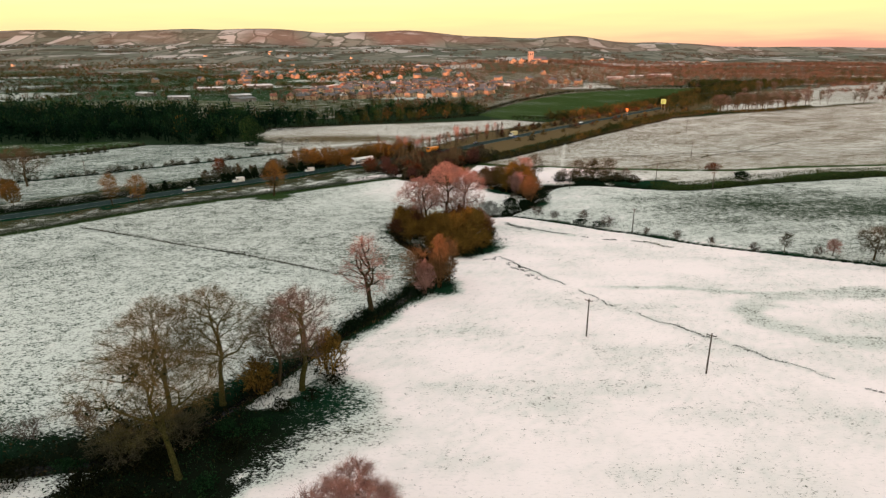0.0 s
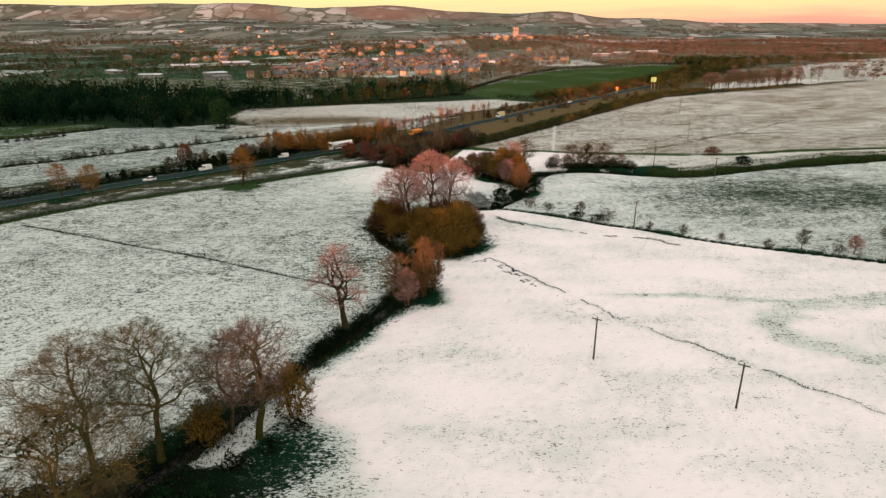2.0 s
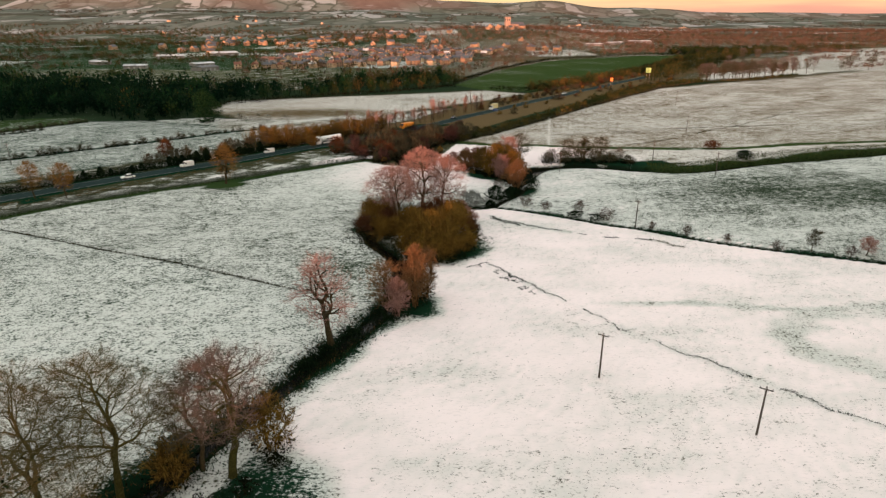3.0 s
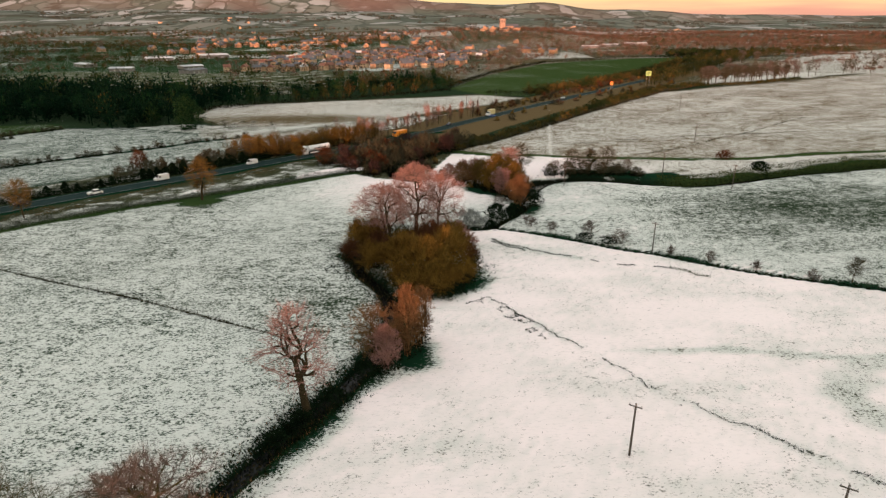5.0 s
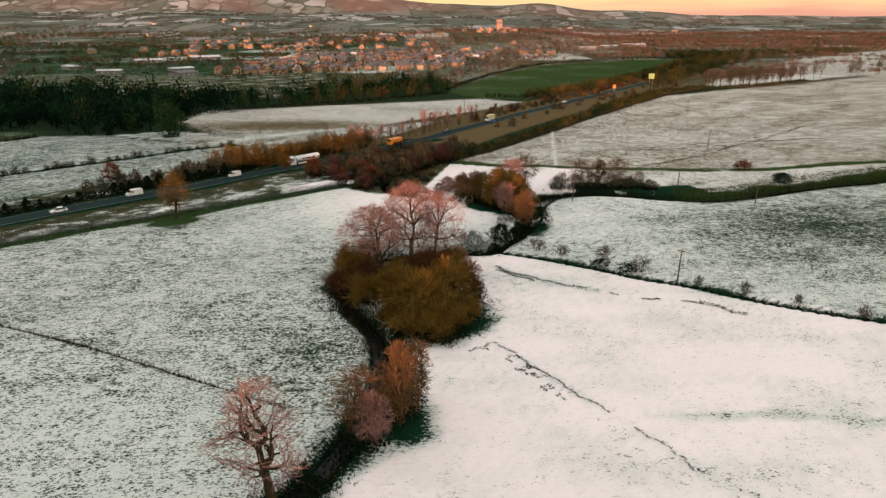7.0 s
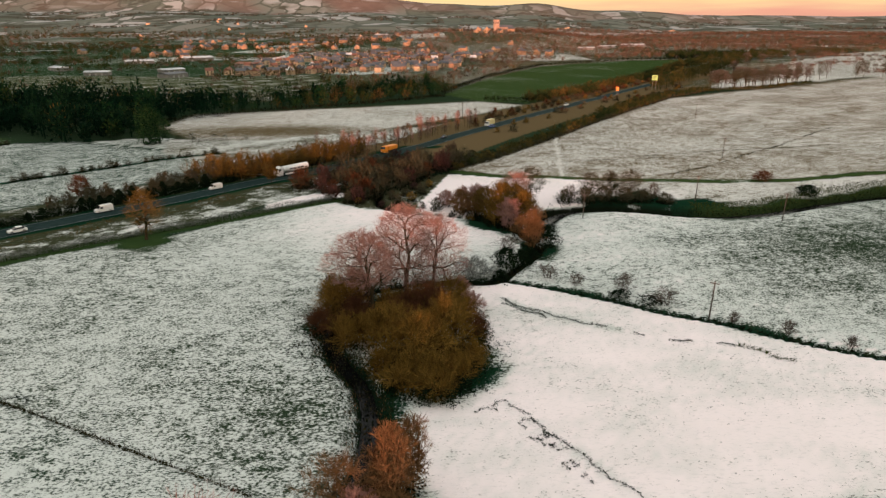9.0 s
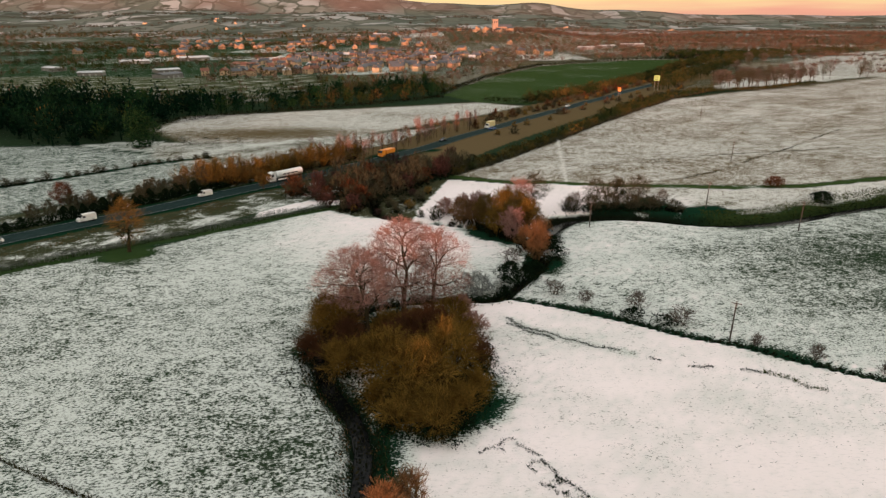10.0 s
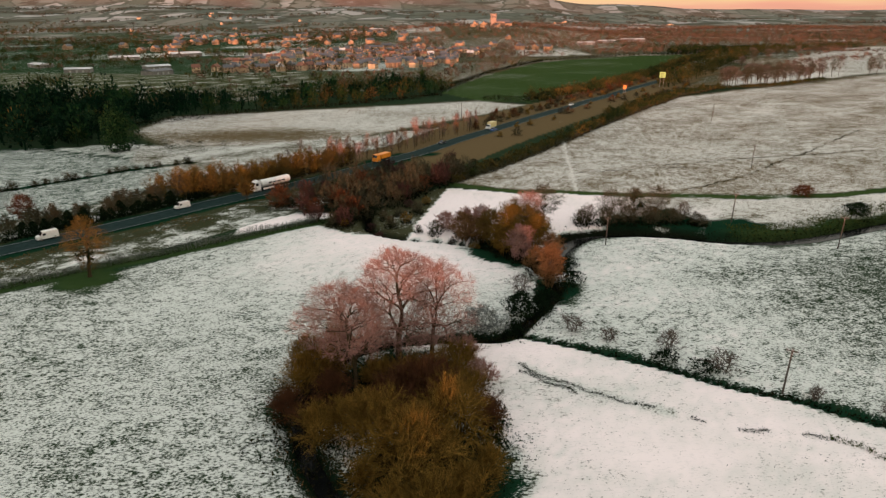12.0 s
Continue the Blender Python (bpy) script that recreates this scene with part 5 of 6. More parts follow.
LOWS += [p for k, p in enumerate(jittered(beside(30, 190, -11), 9.0, 0, 3.0)) if k % 3]
spread(low, LOWS, lo=0.5, hi=1.15)
row = [bare_tree("row_tree", 430 + k, 15.5, 8, m, "bare tree in a straight row behind the snowy field", (0, 0), 0.26, 100, 0.34, 4, 1.2, 0.026, group="tree row behind the field") for k, m in enumerate((M_TWIG_GREY, M_THORN, M_TWIG_GREY))]
spread(row, jittered([(246, 552), (296, 571), (369, 615)], 4.0, 0, 1.5) + jittered([(262, 575), (320, 600)], 6.0, 0, 2.0) + [(430, 640), (455, 662), (480, 668), (500, 690), (520, 690), (545, 712), (470, 690), (560, 730), (585, 740), (610, 760), (390, 760), (405, 790), (430, 800), (445, 830), (350, 715), (362, 735), (500, 880), (530, 900), (470, 850), (395, 640), (410, 652), (640, 780), (670, 800)], lo=0.8, hi=1.1)

# ---- woods and far trees ----


def far_trees(name, spots, mat, label, seed, quads, leaf, trunks=True, slim=0.34, shade=None):
    """Many far trees in one mesh: each a trunk under a ragged crown of upright shoots. spots: rows of x y z height width."""
    rng = np.random.default_rng(seed)
    s = np.asarray(spots, float)
    n = len(s)
    # upright shoots that fill a ragged dome, denser outside
    d = rng.normal(size=(n, quads, 3))
    d /= np.linalg.norm(d, axis=2, keepdims=True)
    lump = 1 + 0.22 * np.sin(3 * np.arctan2(d[..., 1:2], d[..., 0:1]) + rng.uniform(0, 6.28, (n, 1, 1))) + 0.16 * np.sin(5 * d[..., 2:3] + rng.uniform(0, 6.28, (n, 1, 1)))
    d *= rng.random((n, quads, 1)) ** 0.4 * 1.05 * lump
    half = np.stack([s[:, 4] / 2, s[:, 4] / 2, s[:, 3] * 0.46], 1)
    mid = s[:, :3] + np.stack([0 * s[:, 3], 0 * s[:, 3], s[:, 3] * 0.54], 1)
    p = (mid[:, None] + d * half[:, None]).reshape(-1, 3)
    a = d.reshape(-1, 3) * 0.9 + rng.normal(size=(len(p), 3)) * 0.45 + [0, 0, 0.7]
    a /= np.linalg.norm(a, axis=1, keepdims=True)
    b = np.cross(a, rng.normal(size=(len(p), 3)))
    b /= np.linalg.norm(b, axis=1, keepdims=True)
    k = (leaf * rng.uniform(0.5, 1.5, len(p)))[:, None]
    v = np.stack([p - a * k, p - b * k * slim, p + a * k, p + b * k * slim], 1).reshape(-1, 3)
    pieces = [(v, np.arange(len(v)).reshape(-1, 4))]
    tone = rng.random(n) ** 1.4 * 0.6 + 0.4 * (0.5 + 0.5 * waves(s[:, 0], s[:, 1], 70, 61)) + (shade(s[:, 0], s[:, 1]) if shade else 0)
    vals = [np.repeat(tone, quads * 4)]
    if trunks:
        pieces.append(tubes(np.stack([s[:, 0], s[:, 1], s[:, 2] - 1, s[:, 0], s[:, 1], s[:, 2] + s[:, 3] * 0.75, s[:, 3] * 0.028, s[:, 3] * 0.012], 1), 3))
        vals.append(np.repeat(tone * 0.4, 6))
    me = mesh_np(name, *joined(pieces), mat)
    at = me.attributes.new("tone", "FLOAT", "POINT")
    at.data.foreach_set("value", np.concatenate(vals).astype(np.float32))
    return tagged(new(name, me), label, "trees", kind="stuff")


def scatter(poly, step, seed, keep=None):
    rng = np.random.default_rng(seed)
    px, py = [p[0] for p in poly], [p[1] for p in poly]
    gx, gy = np.meshgrid(np.arange(min(px), max(px), step), np.arange(min(py), max(py), step))
    x, y = gx.ravel() + rng.uniform(-0.5, 0.5, gx.size) * step, gy.ravel() + rng.uniform(-0.5, 0.5, gx.size) * step
    m = inside(x, y, poly)
    if keep is not None:
        m &= keep(x, y)
    x, y = x[m], y[m]
    return x, y, height(x, y), rng


WOOD = [(-700, 330), (-420, 345), (-290, 368), (-230, 363), (-189, 372), (-163, 358), (-148, 357), (-130, 366), (-119, 372), (-131, 406), (-121, 438), (-94, 447), (-37, 480), (30, 530), (40, 556), (20, 620), (-50, 560), (-96, 500), (-201, 492), (-300, 500), (-480, 520), (-900, 520)]
x, y, z, rr = scatter(WOOD, 9.0, 500)
hh = (8.5 + 7.5 * rr.random(len(x)) ** 1.3) * (1 + 0.5 * (1 - smooth(-240, -90, x))) * (0.85 + 0.15 * waves(x, y, 60, 60))
pine = rr.random(len(x)) < 0.60 * (1 - smooth(-220, -20, x)) + 0.14


def wood_tone(x, y):
    """Browner towards the town side; browner along the far edge too, where sunlit tops are put into the tone."""
    return -0.15 + 0.25 * smooth(-190, -20, x) + 0.45 * smooth(430, 500, y) * (x < -120)


far_trees("woodland", np.stack([x, y, z, hh, hh * 0.75], 1)[~pine], M_WOODS, "dense dark winter woodland with brown and green crowns", 501, 130, 0.75, True, 0.26, wood_tone)
far_trees("evergreen_woodland", np.stack([x, y, z, hh * 1.02, hh * 0.68], 1)[pine], M_WOODS, "dark evergreen trees in the wood", 502, 170, 0.85, True, 0.6, lambda x, y: -0.40 + 0 * x)
bx_, by_ = np.array([p[:2] for p in along([(-152, 372), (-130, 412), (-94, 449), (-37, 476), (30, 524)], 2.5)]).T
far_trees("wood_edge_scrub", np.stack([bx_, by_, height(bx_, by_), 3 + 0 * bx_, 4 + 0 * bx_], 1), M_SHADY_BRAMBLE, "low dark scrub along the wood's edge", 503, 40, 0.5, False)
leafy("ivied_oak", 510, (-112, 352), 11.5, 17, "big ivy-clad oak at the wood's corner", category="tree", mat=M_WET, n=3800, leaf=0.42)
for k, (bx, by, w, h) in enumerate(((-100, 350, 6, 4), (-92, 346, 6, 4), (-85, 352, 7, 4), (-78, 345, 6, 5), (-108, 356, 5, 3), (-132, 360, 6, 5), (-70, 350, 6, 4), (-128, 385, 8, 5), (-120, 392, 8, 5), (-112, 366, 7, 4), (-134, 398, 9, 6), (-96, 356, 7, 4), (-125, 405, 8, 5), (-88, 345, 7, 4))):
    leafy("dark_bush", 511 + k, (bx, by), w, h, "dark evergreen bush between the fields", n=240, group="bushes between the fields")

FAR_LAND = [(-1500, 540), (-700, 530), (-120, 505), (40, 620), (180, 870), (480, 1000), (430, 800), (330, 640), (700, 820), (1500, 1150), (2600, 2500), (-2600, 2500)]


def far_keep(x, y):
    town = (np.abs(x - 40) < 260) & (y > 760) & (y < 1150)
    yard = (np.abs(x + 260) < 190) & (y > 500) & (y < 1050)
    m = (waves(x, y, 330, 70) + 0.5 * waves(x, y, 90, 71) + 0.6 * smooth(100, 500, x) > np.where(town, 0.08, np.where(yard, 0.15, -0.08))) & ~inside(x, y, FAR_GREEN) & (line_dist(x, y, ROAD) > 14)
    m |= ((x - 1150) / 900) ** 2 + ((y - 1950) / 450) ** 2 < 1
    return m & ~inside(x, y, FAR_EAST) & ~((x > 180) & (y < 1000) & (x > (y - 640) * 0.6))


x, y, z, rr = scatter(FAR_LAND, 17, 520, far_keep)
hh = 5.5 + 6.5 * rr.random(len(x)) ** 1.4
sel = rr.random(len(x)) < 0.25 + 0.6 * smooth(-260, 60, x)
far_trees("distant_trees", np.stack([x, y, z, hh, hh * 1.35], 1)[sel], M_WOODS_RED, "rusty bare trees between far fields and houses", 521, 26, 1.15, True, 0.45)
far_trees("distant_dark_trees", np.stack([x, y, z, hh, hh * 1.25], 1)[~sel], M_THICKET, "dark trees between far fields and houses", 522, 26, 1.15, True, 0.45)
x, y, z, rr = scatter([(-2700, 2500), (2700, 2500), (3300, 3700), (-3300, 3700)], 34, 530, lambda x, y: waves(x, y, 420, 72) + 0.6 * waves(x, y, 120, 73) > 0.5)
far_trees("hill_woods", np.stack([x, y, z, 8 + 0 * x, 26 + 0 * x], 1), M_HAZED_WOODS, "haze-greyed woods and hedges on the far hillside", 531, 12, 3.2, False, 0.6)
pts = np.array([p[:2] for p in along([(31, 548), (82, 680), (174, 846)], 7)] + [p[:2] for p in along([(174, 846), (300, 932), (455, 978)], 8)] + [p[:2] for p in along([(58, 497), (86, 494), (110, 520)], 4)])
far_trees("field_hedge", np.stack([pts[:, 0], pts[:, 1], height(pts[:, 0], pts[:, 1]), 4 + 0 * pts[:, 0], 5 + 0 * pts[:, 0]], 1), M_SHADY_BRAMBLE, "dark hedge round the green field", 540, 70, 0.5, False, 0.45)

THICKET = [(92, 490), (120, 513), (153, 553), (195, 605), (246, 670), (322, 778), (408, 888)]
rng = np.random.default_rng(545)
pts = np.array([q for off in (0, 4, 8, 12) for q in jittered(THICKET, 4.5, off, 1.5)])
hh = rng.uniform(3.5, 8.0, len(pts))
far_trees("road_thicket", np.stack([pts[:, 0], pts[:, 1], height(pts[:, 0], pts[:, 1]), hh, hh * 0.95], 1), M_THICKET, "olive-brown thicket between the road and the green field", 546, 60, 0.7, False, 0.4)
pts = np.array([q for off in (1, 4) for q in jittered(FIELD_EDGE, 3.2, off, 0.9)] + [q for off in (3, 7, 11) for q in jittered([(124, 425), (190, 505), (250, 553)], 4.5, off, 1.6)])
hh = rng.uniform(2.0, 4.6, len(pts))
far_trees("bank_scrub", np.stack([pts[:, 0], pts[:, 1], height(pts[:, 0], pts[:, 1]), hh, hh * 1.15], 1), M_THICKET, "dark green scrub at the foot of the road bank", 547, 60, 0.5, False, 0.4)

pts = np.array([q for off in (-9, -14, -20) for q in jittered(beside(196, 420, off), 9.0, 0, 2.5)] + jittered(beside(330, 900, 12), 11.0, 0, 4) + jittered(beside(420, 900, -14), 11.0, 0, 4))
hh = rng.uniform(7.0, 14.0, len(pts))
far_trees("roadside_trees", np.stack([pts[:, 0], pts[:, 1], height(pts[:, 0], pts[:, 1]), hh, hh * 0.9], 1), M_THICKET, "rusty bare trees crowding the road's far end", 548, 90, 0.8, True, 0.3)
bx_, by_ = np.array(jittered([(242, 550), (296, 569), (369, 613)], 2.6, 0, 1.0)).T
far_trees("row_scrub", np.stack([bx_, by_, height(bx_, by_), 2.6 + 0 * bx_, 4.0 + 0 * bx_], 1), M_THICKET, "dark scrub at the foot of the tree row", 553, 40, 0.5, False, 0.45)
x, y, z, rr = scatter([(395, 985), (470, 1010), (560, 1030), (640, 1090), (620, 1150), (500, 1120), (420, 1060)], 11, 551)
hh = 8 + 7 * rr.random(len(x))
far_trees("dark_wood", np.stack([x, y, z, hh, hh * 0.8], 1), M_THICKET, "dark green wood beyond the road's far end", 552, 60, 1.0, True, 0.5, lambda x, y: -0.3 + 0 * x)
pts = np.array([q for ln in ([(480, 700), (640, 800), (900, 930)], [(450, 790), (640, 905), (860, 1010)], [(540, 905), (760, 1070), (1100, 1200)], [(620, 790), (560, 880)], [(800, 880), (720, 1000)]) for q in jittered(ln, 9.0, 0, 2.5)])
hh = rng.uniform(2.5, 8.0, len(pts)) * rng.uniform(0.6, 1.3, len(pts))
far_trees("field_hedge", np.stack([pts[:, 0], pts[:, 1], height(pts[:, 0], pts[:, 1]), hh, 4 + hh * 0.5], 1), M_WOODS_RED, "rusty hedges and trees between far snowy fields", 549, 40, 0.8, True, 0.4)

# ---- poles and road signs ----


def utility_pole(at, h, spin, arm=1.6):
    z = ground_z(*at)
    p = thing("utility_pole", "weathered wooden utility pole with a cross-arm in the snow", "utility pole", pose(at[0], at[1], z, 0, 0, spin), "utility poles")
    part("post", rod(bmesh.new(), (0, 0, -0.3), (0, 0, h), 0.15, 0.11, 10), M_POLE, p)
    bm = bmesh.new()
    box(bm, -arm / 2, -0.16, h - 0.42, arm / 2, -0.05, h - 0.28, 0.01)
    part("cross_arm", bm, M_POLE, p)
    for x in (-arm / 2 + 0.1, 0.0, arm / 2 - 0.1):
        bm = bmesh.new()
        rod(bm, (x, -0.1, h - 0.28), (x, -0.1, h - 0.14), 0.05, 0.065, 8)
        rod(bm, (x, -0.1, h - 0.14), (x, -0.1, h - 0.04), 0.065, 0.035, 8)
        part("insulator", bm, M_METAL, p, "grey ceramic insulator")
    bm = bmesh.new()
    rod(bm, (0.35, -0.11, h - 0.36), (0.02, -0.11, h - 0.95), 0.02, 0.02, 6)
    rod(bm, (-0.35, -0.11, h - 0.36), (-0.02, -0.11, h - 0.95), 0.02, 0.02, 6)
    part("brace", bm, M_METAL, p)
    return p


for px, py, h, s in ((26.8, 101.3, 7.6, -35), (43.3, 87.2, 7.3, -35), (56.5, 171, 7.5, -35), (103.5, 225, 8, -35), (89, 246, 8, -35), (50, 231, 7, -35), (34, 418, 9, 20), (163, 404, 9, 20), (125, 300, 8, 20), (-153, 253, 8, 10)):
    utility_pole((px, py), h, s)

M_SIGN = simple("sign_face", (0.22, 0.42, 0.11), (0.30, 0.50, 0.15), 0.5, 0.4)
M_SIGN_O = simple("orange_sign_face", (0.75, 0.22, 0.03), (0.85, 0.30, 0.05), 0.5, 0.4)


def road_sign(at, w, h, bottom, mat, label):
    z = ground_z(*at)
    s = thing("road_sign", label, "road sign", pose(at[0], at[1], z, 0, 0, -25))
    bm = bmesh.new()
    box(bm, -w / 2, -0.06, bottom, w / 2, 0.0, bottom + h, 0.02)
    part("panel", bm, mat, s)
    for x in (-w * 0.3, w * 0.3):
        part("post", rod(bmesh.new(), (x, 0.09, -0.3), (x, 0.09, bottom + h * 0.9), 0.09, 0.09, 8), M_METAL, s)
    for k in range(3):
        bm = bmesh.new()
        box(bm, -w * 0.36, -0.075, bottom + h * (0.2 + 0.24 * k), w * (0.1 + 0.08 * k), -0.062, bottom + h * (0.28 + 0.24 * k))
        part("lettering", bm, M_ASPHALT, s, "dark illegible line of writing")


road_sign((203, 563), 4.4, 4.0, 7.8, M_SIGN, "large yellow-green road sign on posts beside the carriageway")
road_sign((152, 503), 2.0, 2.4, 6.4, M_SIGN_O, "small bright orange road sign on posts")

# ---- vehicles on the road ----
M_WHITE = simple("white_body", (0.62, 0.62, 0.60), (0.78, 0.77, 0.75), 1.5, 0.3, spec=0.5)
M_DARKCAR = simple("dark_body", (0.02, 0.022, 0.03), (0.04, 0.045, 0.06), 1.5, 0.25, spec=0.5)
M_ORANGE = simple("orange_body", (0.75, 0.22, 0.02), (0.85, 0.30, 0.03), 1.5, 0.4)
M_BLUE = simple("blue_body", (0.05, 0.10, 0.28), (0.07, 0.14, 0.36), 1.5, 0.3)
M_CARGLASS = simple("dark_car_glass", (0.015, 0.018, 0.02), (0.03, 0.03, 0.035), 1, 0.08, spec=0.6)
M_TYRE = simple("tyre", (0.012, 0.012, 0.012), (0.025, 0.025, 0.025), 5, 0.8)
M_LAMP = simple("lamp_lens", (0.7, 0.68, 0.6), (0.8, 0.78, 0.7), 2, 0.2)


def prism(bm, profile, w, inset=0.0):
    """A side profile (x, z) pulled out across y; the upper points lean in by inset."""
    top = max(p[1] for p in profile)
    low = min(p[1] for p in profile)
    rows = []
    for s in (-1, 1):
        rows.append([bm.verts.new((px, s * (w / 2 - inset * (pz - low) / (top - low)), pz)) for px, pz in profile])
    n = len(profile)
    for i in range(n):
        j = (i + 1) % n
        bm.faces.new((rows[0][i], rows[0][j], rows[1][j], rows[1][i]))
    bm.faces.new(rows[0][::-1])
    bm.faces.new(rows[1])
    bmesh.ops.recalc_face_normals(bm, faces=bm.faces)
    return bm


def wheels(p, xs, w, r):
    for x in xs:
        for s in (-1, 1):
            wh = part("wheel", rod(bmesh.new(), (x, s * (w / 2 - 0.24), r), (x, s * (w / 2 + 0.01), r), r, r, 14), M_TYRE, p)
            part("rim", rod(bmesh.new(), (x, s * (w / 2), r), (x, s * (w / 2 + 0.025), r), r * 0.6, r * 0.55, 10), M_METAL, wh)


def lamps(p, x, w, z, mat=None):
    for s in (-1, 1):
        bm = bmesh.new()
        box(bm, x - 0.03, s * w - 0.14, z - 0.07, x + 0.03, s * w + 0.14, z + 0.07, 0.02)
        part("headlight", bm, mat or M_LAMP, p)


def car(mat, label):
    c = thing("car", label, "car", group="cars on the road")
    part("body", prism(bmesh.new(), [(-2.1, 0.3), (-2.15, 0.75), (-1.6, 0.9), (1.0, 0.92), (2.05, 0.72), (2.15, 0.5), (2.1, 0.28)], 1.76, 0.05), mat, c)
    part("cabin", prism(bmesh.new(), [(-1.75, 0.88), (-1.25, 1.38), (0.2, 1.42), (1.05, 0.90)], 1.6, 0.16), M_CARGLASS, c, "dark windows all round")
    part("roof", prism(bmesh.new(), [(-1.2, 1.38), (-1.0, 1.45), (0.05, 1.47), (0.22, 1.42)], 1.34, 0.05), mat, c)
    wheels(c, (-1.3, 1.35), 1.74, 0.32)
    lamps(c, 2.1, 0.62, 0.62)
    return c


def van(mat, label):
    c = thing("van", label, "van", group="vans on the road")
    part("body", prism(bmesh.new(), [(-2.7, 0.35), (-2.75, 2.2), (-2.5, 2.35), (1.0, 2.35), (1.75, 1.35), (2.6, 1.1), (2.7, 0.4)], 2.0, 0.1), mat, c)
    part("windscreen", prism(bmesh.new(), [(1.05, 2.22), (1.12, 2.24), (1.80, 1.38), (1.72, 1.36)], 1.78, 0.05), M_CARGLASS, c)
    for s in (-1, 1):
        bm = bmesh.new()
        box(bm, 0.4, s * 0.97 - 0.02, 1.35, 1.2, s * 0.97 + 0.02, 1.95, 0.01)
        part("side_window", bm, M_CARGLASS, c)
    wheels(c, (-1.7, 1.7), 1.96, 0.36)
    lamps(c, 2.66, 0.75, 0.8)
    return c


def tanker():
    c = thing("tanker_lorry", "long white articulated tanker lorry with dark markings", "lorry")
    bm = bmesh.new()
    m = Matrix.Translation((-2.6, 0, 2.3)) @ Matrix.Rotation(math.pi / 2, 4, "Y") @ Matrix.Diagonal((0.95, 1.05, 1, 1))
    bmesh.ops.create_cone(bm, cap_ends=True, segments=20, radius1=1.2, radius2=1.2, depth=10.6, matrix=m)
    bmesh.ops.bevel(bm, geom=[e for e in bm.edges if abs(e.verts[0].co.x - e.verts[1].co.x) < 0.01], offset=0.22, segments=2, affect="EDGES")
    tank = part("tank", bm, M_WHITE, c)
    for s in (-1, 1):
        for k in range(4):
            bm = bmesh.new()
            box(bm, -5.6 + k * 1.6, s * 1.27 - 0.015, 2.1, -4.4 + k * 1.6, s * 1.27 + 0.015, 2.55)
            part("marking", bm, M_DARKCAR, tank, "dark illegible block of lettering")
    bm = bmesh.new()
    box(bm, -7.8, -0.45, 0.85, 5.4, 0.45, 1.15, 0.03)
    part("chassis", bm, M_TYRE, c)
    part("cab", prism(bmesh.new(), [(3.2, 0.6), (3.2, 3.3), (3.5, 3.55), (4.9, 3.2), (5.55, 2.2), (5.65, 0.55)], 2.45, 0.08), M_WHITE, c)
    part("windscreen", prism(bmesh.new(), [(4.98, 3.05), (5.06, 3.07), (5.60, 2.22), (5.52, 2.2)], 2.2, 0.05), M_CARGLASS, c)
    for s in (-1, 1):
        bm = bmesh.new()
        box(bm, 4.0, s * 1.2 - 0.02, 2.1, 4.9, s * 1.2 + 0.02, 2.85, 0.01)
        part("side_window", bm, M_CARGLASS, c)
        bm = bmesh.new()
        box(bm, -1.6, s * 1.15 - 0.06, 0.5, 2.4, s * 1.15 + 0.06, 1.05, 0.02)
        part("side_skirt", bm, M_WHITE, c)
    wheels(c, (-7.0, -5.7, -4.4, 3.5, 4.7), 2.4, 0.5)
    lamps(c, 5.62, 0.95, 0.9)
    return c


def tipper():
    c = thing("gritting_lorry", "orange gritting lorry with a hopper", "lorry")
    bm = prism(bmesh.new(), [(-4.0, 1.3), (-4.2, 2.9), (1.4, 2.9), (1.1, 1.3)], 2.4, -0.1)
    part("hopper", bm, M_ORANGE, c)
    part("cab", prism(bmesh.new(), [(1.7, 0.6), (1.7, 3.0), (3.2, 3.0), (3.75, 1.9), (3.8, 0.6)], 2.4, 0.08), M_ORANGE, c)
    part("windscreen", prism(bmesh.new(), [(3.27, 2.85), (3.34, 2.87), (3.80, 1.95), (3.73, 1.93)], 2.1, 0.05), M_CARGLASS, c)
    bm = bmesh.new()
    box(bm, -4.2, -0.5, 0.8, 3.4, 0.5, 1.3, 0.03)
    part("chassis", bm, M_TYRE, c)
    wheels(c, (-3.2, -1.9, 2.6), 2.4, 0.5)
    lamps(c, 3.78, 0.9, 0.9)
    return c


def box_van():
    c = thing("box_van", "white box van with a yellowish load box", "van")
    bm = bmesh.new()
    box(bm, -3.6, -1.2, 0.9, 1.5, 1.2, 3.4, 0.06)
    part("load_box", bm, simple("cream_box", (0.55, 0.45, 0.22), (0.68, 0.58, 0.32), 1, 0.5), c)
    part("cab", prism(bmesh.new(), [(1.55, 0.5), (1.55, 2.5), (2.3, 2.45), (2.9, 1.5), (3.5, 1.25), (3.6, 0.5)], 2.1, 0.1), M_WHITE, c)
    part("windscreen", prism(bmesh.new(), [(2.34, 2.38), (2.42, 2.4), (2.95, 1.55), (2.88, 1.52)], 1.85, 0.05), M_CARGLASS, c)
    wheels(c, (-2.3, 2.5), 2.0, 0.4)
    lamps(c, 3.58, 0.75, 0.85)
    return c


def on_road(near, lane, back=False):
    """The pose of a vehicle on the carriageway beside a place; lane: metres off the road's middle."""
    best = min(along(ROAD, 1.0), key=lambda p: (p[0] - near[0]) ** 2 + (p[1] - near[1]) ** 2)
    px, py, a = best
    z = float(road_z([(px, py)])[0]) + 0.02
    return pose(px - math.sin(a) * lane, py + math.cos(a) * lane, z, 0, 0, math.degrees(a) + (180 if back else 0))


